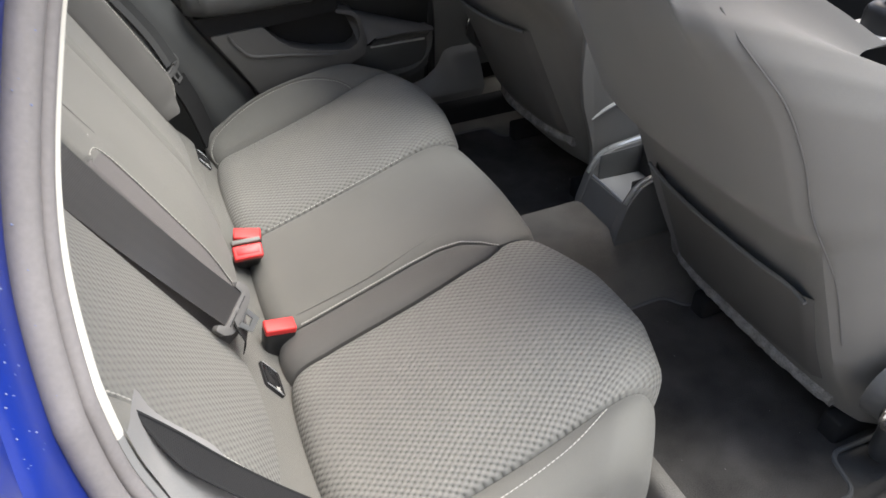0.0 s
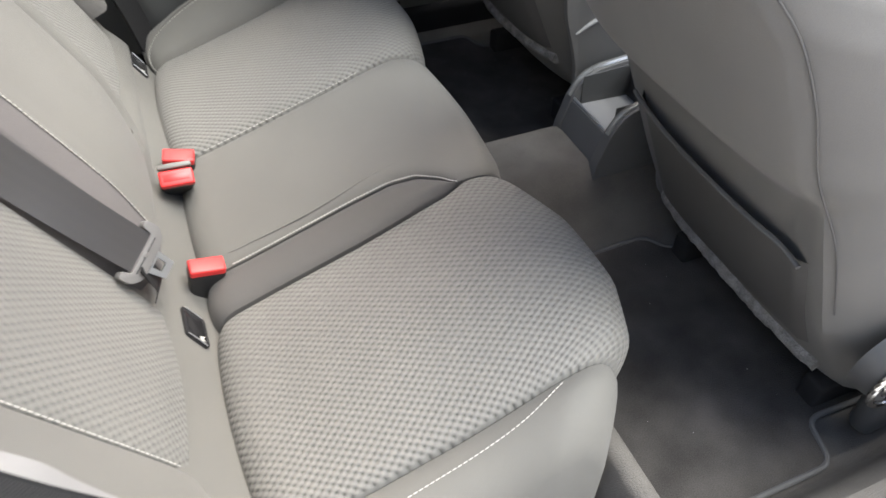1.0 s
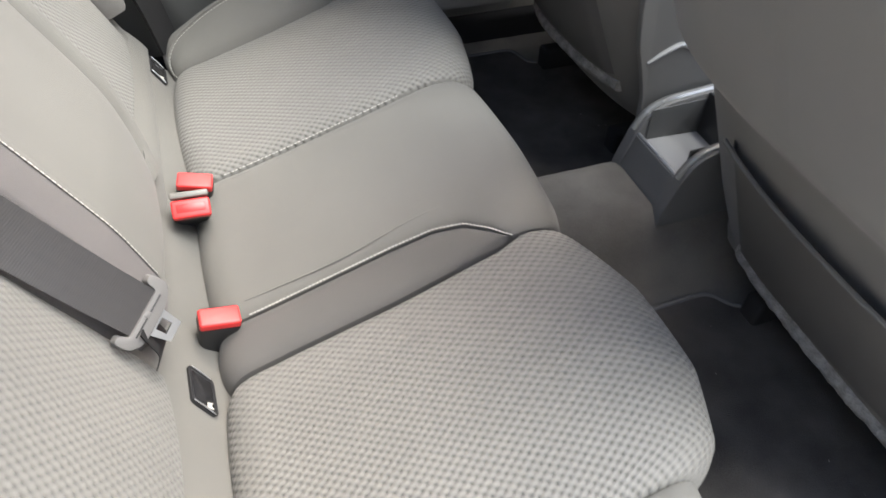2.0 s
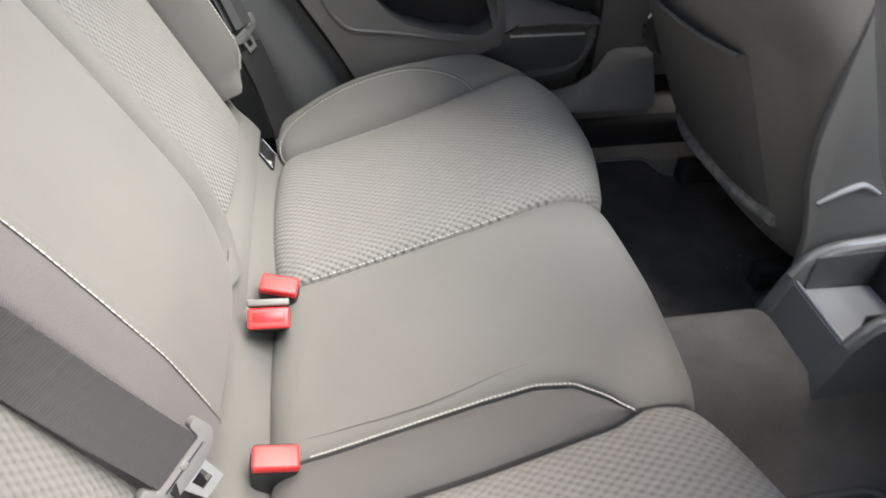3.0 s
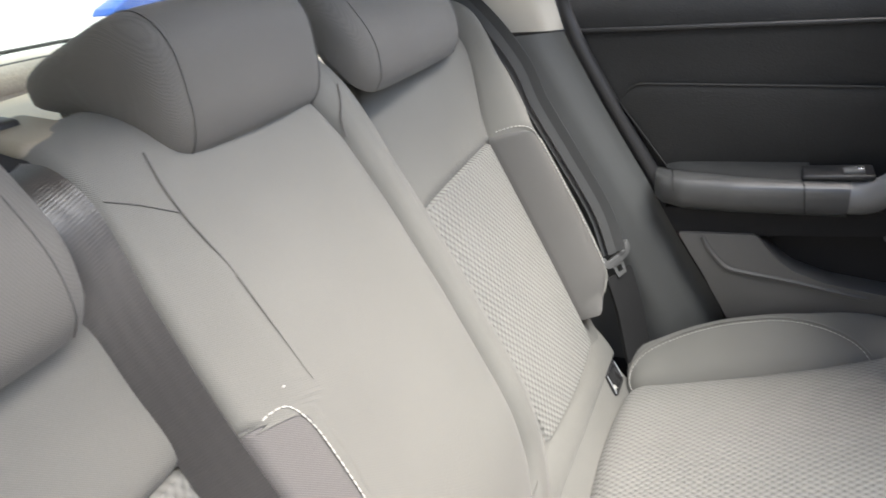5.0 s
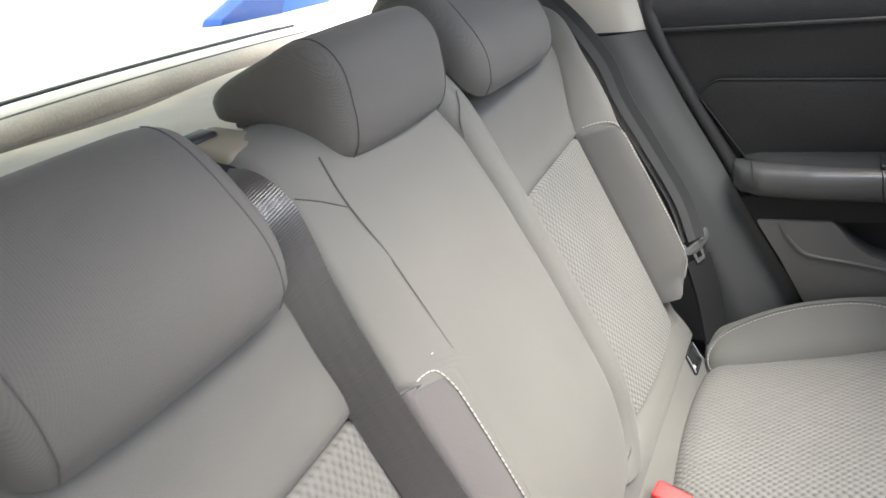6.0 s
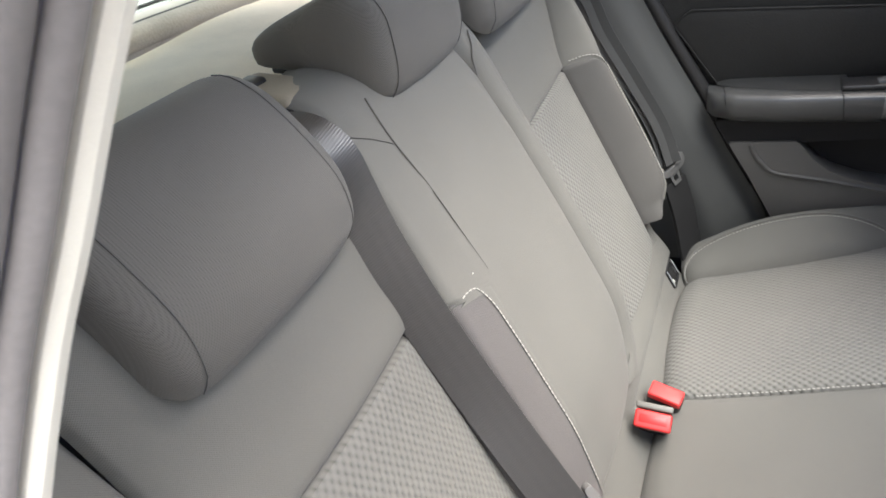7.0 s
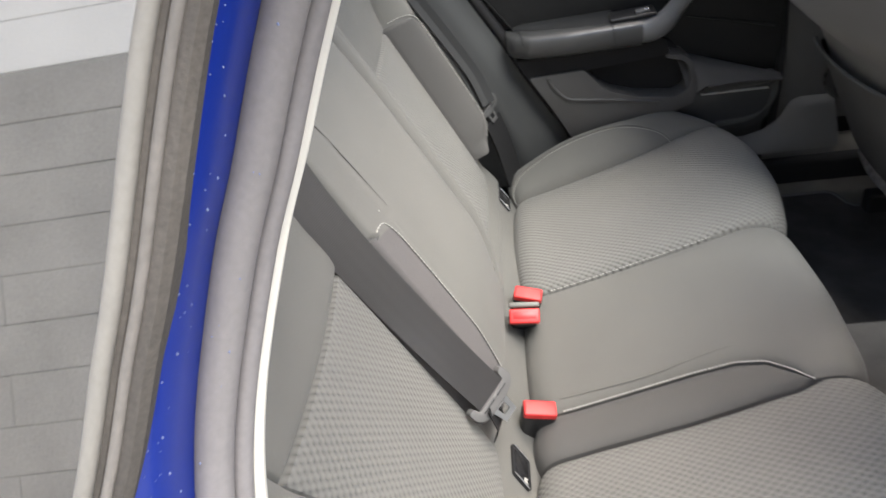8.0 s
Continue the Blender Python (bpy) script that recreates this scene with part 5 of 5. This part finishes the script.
part("inner_trim", tube([(-0.75, y, 1.060 + 0.014 * (1 - (y / 0.6) ** 2)) for y in np.linspace(-0.6, 0.6, 40)], 0.019, 14), M_GATETRIM, gate, "beige grey textured trim")
# black tube stands in for the shade between seal and trim
part("trim_gap", tube([(-0.7585, y, 1.0725 + 0.014 * (1 - (y / 0.6) ** 2)) for y in np.linspace(-0.6, 0.6, 40)], 0.0095, 8), M_BLACK, gate)
part("window_seal", tube([(-0.765, y, 1.078 + 0.014 * (1 - (y / 0.6) ** 2)) for y in np.linspace(-0.6, 0.6, 40)], 0.011, 10), M_CREAM, gate)
part("glass_edge", tube([(-0.785, y, 1.092 + 0.014 * (1 - (y / 0.6) ** 2)) for y in np.linspace(-0.6, 0.6, 40)], 0.003, 8), M_BLACK, gate, "black glass edge")
# blue thing beyond the glass, outline placed to fit the camera's view
part("blue_outside", prism(rounded([(0.490, 1.116), (0.500, 1.128), (0.578, 1.155), (0.68, 1.200), (0.85, 1.260), (0.85, 1.105), (0.68, 1.108)], 0.004), 0.05, Matrix(((0, 0, 1, -0.92), (1, 0, 0, 0), (0, 1, 0, 0), (0, 0, 0, 1))), 0.01), M_LITBLUE, gate, "blue shape outside the glass, daylight in its colour")
part("lower_panel", rbox((0.06, 1.2, 0.7), pose(-0.81, 0, 0.66), 0.02), M_BLUE, gate, "blue painted tailgate skin")

rear_window = tagged(new("window_2"), "sloping tinted rear window of the tailgate", "car window", kind="structure")
part("pane", rbox((0.005, 1.12, 0.345), pose(-0.705, 0, 1.245, 0, 29, 0), 0.002, 1), M_PANE, rear_window, "tinted glass pane")
part("top_seal", rbox((0.03, 1.16, 0.02), pose(-0.622, 0, 1.392), 0.006), M_BLACK, rear_window)

# ---- front doors and bulkhead, plain; unseen, added to keep out side light ----
for name, y, label in (("door_2", 0.675, "plain unseen front door, far side"), ("door_3", -0.675, "plain unseen front door beside the near seat")):
    d = tagged(new(name), label, "car door", kind="structure")
    part("panel", rbox((1.02, 0.05, 0.70), pose(1.33, y, 0.68), 0.02, 3), M_SOFT, d, "dark door panel")
    part("skin", rbox((1.02, 0.03, 0.74), pose(1.33, y + math.copysign(0.045, y), 0.67), 0.01, 2), M_BLUE, d, "blue painted skin")
tagged(part("bulkhead", rbox((0.06, 1.36, 0.70), pose(1.88, 0, 0.66), 0.02), M_BLACK), "black bulkhead behind the dashboard", "bulkhead", kind="structure")

# ---- near door opening: trim edge, rubber seal, blue flange, quarter window ----
jamb = tagged(new("door_frame"), "blue painted door opening with a grey rubber seal", "door frame", kind="structure")
TRIM = [(0.030, 1.34), (-0.006, 1.262), (-0.020, 1.232), (-0.033, 1.202), (-0.050, 1.165), (-0.073, 1.10), (-0.084, 1.04), (-0.087, 0.955), (-0.081, 0.90), (-0.064, 0.82), (-0.02, 0.72), (0.06, 0.60), (0.14, 0.46)]


def lean(z):
    """The body side leans inwards above the waist line."""
    return 0.35 * (max(z, 1.0) - 1.18)


def frame_band(profile, n=120, z_from=-9.0, z_to=9.0, fade=None):
    """Sweep a section along the opening's edge; profile: (outward from the opening, y)."""
    path = [p for p in spline([(x, 0, z) for x, z in TRIM], n) if z_from <= p.z <= z_to]
    n = len(path)

    def f(i, j):
        p = path[i]
        d = (path[min(i + 1, n - 1)] - path[max(i - 1, 0)]).normalized()
        o = Vector((d.z, 0, -d.x))
        a, y = profile[j]
        q = p + o * (a * fade(p.z) if fade else a)
        if fade:
            y = profile[0][1] + (y - profile[0][1]) * (1 - smooth01(0.930, 0.962, p.z))
        return Vector((q.x, y + lean(p.z), q.z)), (i * 0.006, j * 0.004)
    return grid(n, len(profile), f)


def arc(cx, cy, r, a0, a1, n=9):
    return [(cx + r * math.cos(radians(a0 + (a1 - a0) * k / (n - 1))), cy + r * math.sin(radians(a0 + (a1 - a0) * k / (n - 1)))) for k in range(n)]


EDGE = [(0.060, -0.515), (0.020, -0.522), (0.006, -0.528), (0.002, -0.533), (0.002, -0.537), (0.005, -0.540), (0.010, -0.540)]
part("trim_edge", frame_band(EDGE, z_from=0.955), M_CREAM, jamb, "cream pillar trim edge")
part("lower_trim_edge", frame_band(EDGE, z_to=0.960), M_LOWTRIM, jamb, "grey lower trim edge")

part("trim_return", frame_band([(0.003, -0.537), (-0.004, -0.530), (-0.011, -0.521), (-0.017, -0.510), (-0.019, -0.496), (-0.020, -0.475)], z_to=0.968, fade=lambda z: 1 - smooth01(0.84, 0.915, z)), M_LOWTRIM, jamb, "grey lower trim edge turned inwards")


def near_quarter(i, j):
    """Lower side trim between the near backrest and the door opening."""
    u, v = i / 29, j / 19
    z = 0.46 + 0.50 * u
    edge_x = interp([(b, a) for a, b in TRIM[::-1]], z) - 0.004
    x = edge_x - 0.22 * (1 - v)
    return Vector((x, -0.540 + lean(z) * 0.9 * smooth01(0.7, 1.0, v) - 0.01 * (1 - v), z)), (x, z)


part("lower_quarter", grid(30, 20, near_quarter), M_LOWTRIM, jamb, "pale grey lower side trim")
part("inner_lip", frame_band(arc(0.0090, -0.546, 0.0050, 160, 300)), M_RUBBER, jamb, "thin grey rubber lip")
part("rubber_seal", frame_band(arc(0.0180, -0.556, 0.0082, 150, 335, 13)), M_RUBBER, jamb, "grey rubber door seal")
part("flange", frame_band([(0.0240, -0.550), (0.0252, -0.563), (0.0268, -0.576), (0.0305, -0.590), (0.036, -0.596), (0.041, -0.592), (0.06, -0.586), (0.30, -0.590), (0.55, -0.585)]), M_BLUE, jamb, "blue painted flange and body side with water drops")

WIN = [(0.025, 1.40), (-0.009, 1.33), (-0.041, 1.270), (-0.071, 1.20), (-0.085, 1.17), (-0.105, 1.126), (-0.140, 1.06), (-0.20, 0.96)]


def window_band(profile, n=80):
    """A band beside the door opening: (rearwards offset, y, extra y per metre of height above 1.2)."""
    path = spline([(x, 0, z) for x, z in WIN], n)

    def f(i, j):
        p = path[i]
        a, y = profile[j]
        return Vector((p.x - a, y + lean(p.z), p.z)), (i * 0.006, j * 0.004)
    return grid(n, len(profile), f)


quarter = tagged(new("window_1"), "fixed quarter window in a dusty rubber frame, mirroring the yard", "car window", kind="structure")
part("channel", window_band([(-0.0045, -0.590), (-0.0042, -0.6015), (-0.001, -0.6042), (0.002, -0.6042), (0.0045, -0.6030), (0.006, -0.6015)]), M_DIRTYRUBBER, quarter, "dirty rubber channel")
part("frame", window_band(arc(0.0058, -0.6030, 0.0024, 20, -200, 12)), M_DUSTFRAME, quarter, "brownish dusty rubber frame")
part("groove", window_band([(0.0070, -0.6010), (0.0090, -0.6030), (0.0125, -0.6030)]), M_DIRTYRUBBER, quarter, "dark groove")
part("lip", window_band(arc(0.0150, -0.603, 0.0038, 20, -200, 12)), M_PALERUBBER, quarter, "pale rubber lip")
part("pane", window_band([(0.0165, -0.602), (0.11, -0.606), (0.30, -0.608), (0.45, -0.606)]), M_GLASSDARK, quarter, "dark tinted pane mirroring the yard")

# ---- roof ----
def roof_sheet(i, j):
    x = -0.62 + 1.9 * i / 39
    y = -0.60 + 1.2 * j / 39
    z = 1.44 - 0.06 * (y / 0.6) ** 2 - 0.10 * ((x - 0.2) / 1.0) ** 2
    return Vector((x, y, z)), (x, y)


roof = tagged(new("roof"), "car roof with a pale cloth headliner", "car roof", kind="structure")
def roof_ring(name, lift, material, label):
    me = grid(40, 40, lambda i, j: (roof_sheet(i, j)[0] + Vector((0, 0, lift)), (i, j)))
    bm = bmesh.new()
    bm.from_mesh(me)
    # opening out of view, its edges set by the light wanted on the seats
    gone = [f for f in bm.faces if 0.01 < f.calc_center_median().x < 1.05 and -0.46 < f.calc_center_median().y < 0.46]
    bmesh.ops.delete(bm, geom=gone, context="FACES")
    return part(name, bm, material, roof, label)


roof_ring("headliner", 0.0, M_LINER, "pale cloth headliner")
roof_ring("skin", 0.035, M_BLUE, "blue painted roof skin")
rim = [(0.0, -0.46), (1.04, -0.46), (1.04, 0.46), (0.0, 0.46)]
part("roof_opening_frame", tube([(x, y, 1.43 - 0.06 * (y / 0.6) ** 2 - 0.10 * ((x - 0.2)) ** 2) for x, y in rounded(rim, 0.08, 6)], 0.022, 8, closed=True), M_LINER, roof, "frame of the unseen glass roof opening")

drops = bmesh.new()
rnd = random.Random(11)
path = spline([(x, 0, z) for x, z in TRIM], 200)
for k in range(120):
    i = int(rnd.uniform(12, 75))
    p, d = path[i], (path[i + 1] - path[i - 1]).normalized()
    o = Vector((d.z, 0, -d.x))
    a = rnd.uniform(0.0262, 0.034) if k < 108 else rnd.uniform(0.013, 0.022)
    y = interp([(0.0252, -0.563), (0.0268, -0.576), (0.0305, -0.590), (0.036, -0.596)], a) if k < 108 else -0.5635
    q = p + o * a
    r = rnd.choice((0.00022, 0.00028, 0.00035, 0.0005))
    bmesh.ops.create_icosphere(drops, subdivisions=2, radius=r, matrix=Matrix.Translation((q.x, y + lean(p.z) - 0.0008, q.z)) @ Matrix.Diagonal((1, 0.6, 1.3, 1)))
o = part("water_bead", drops, M_DROP, jamb, "small clear water drops")
o["kind"] = "stuff"
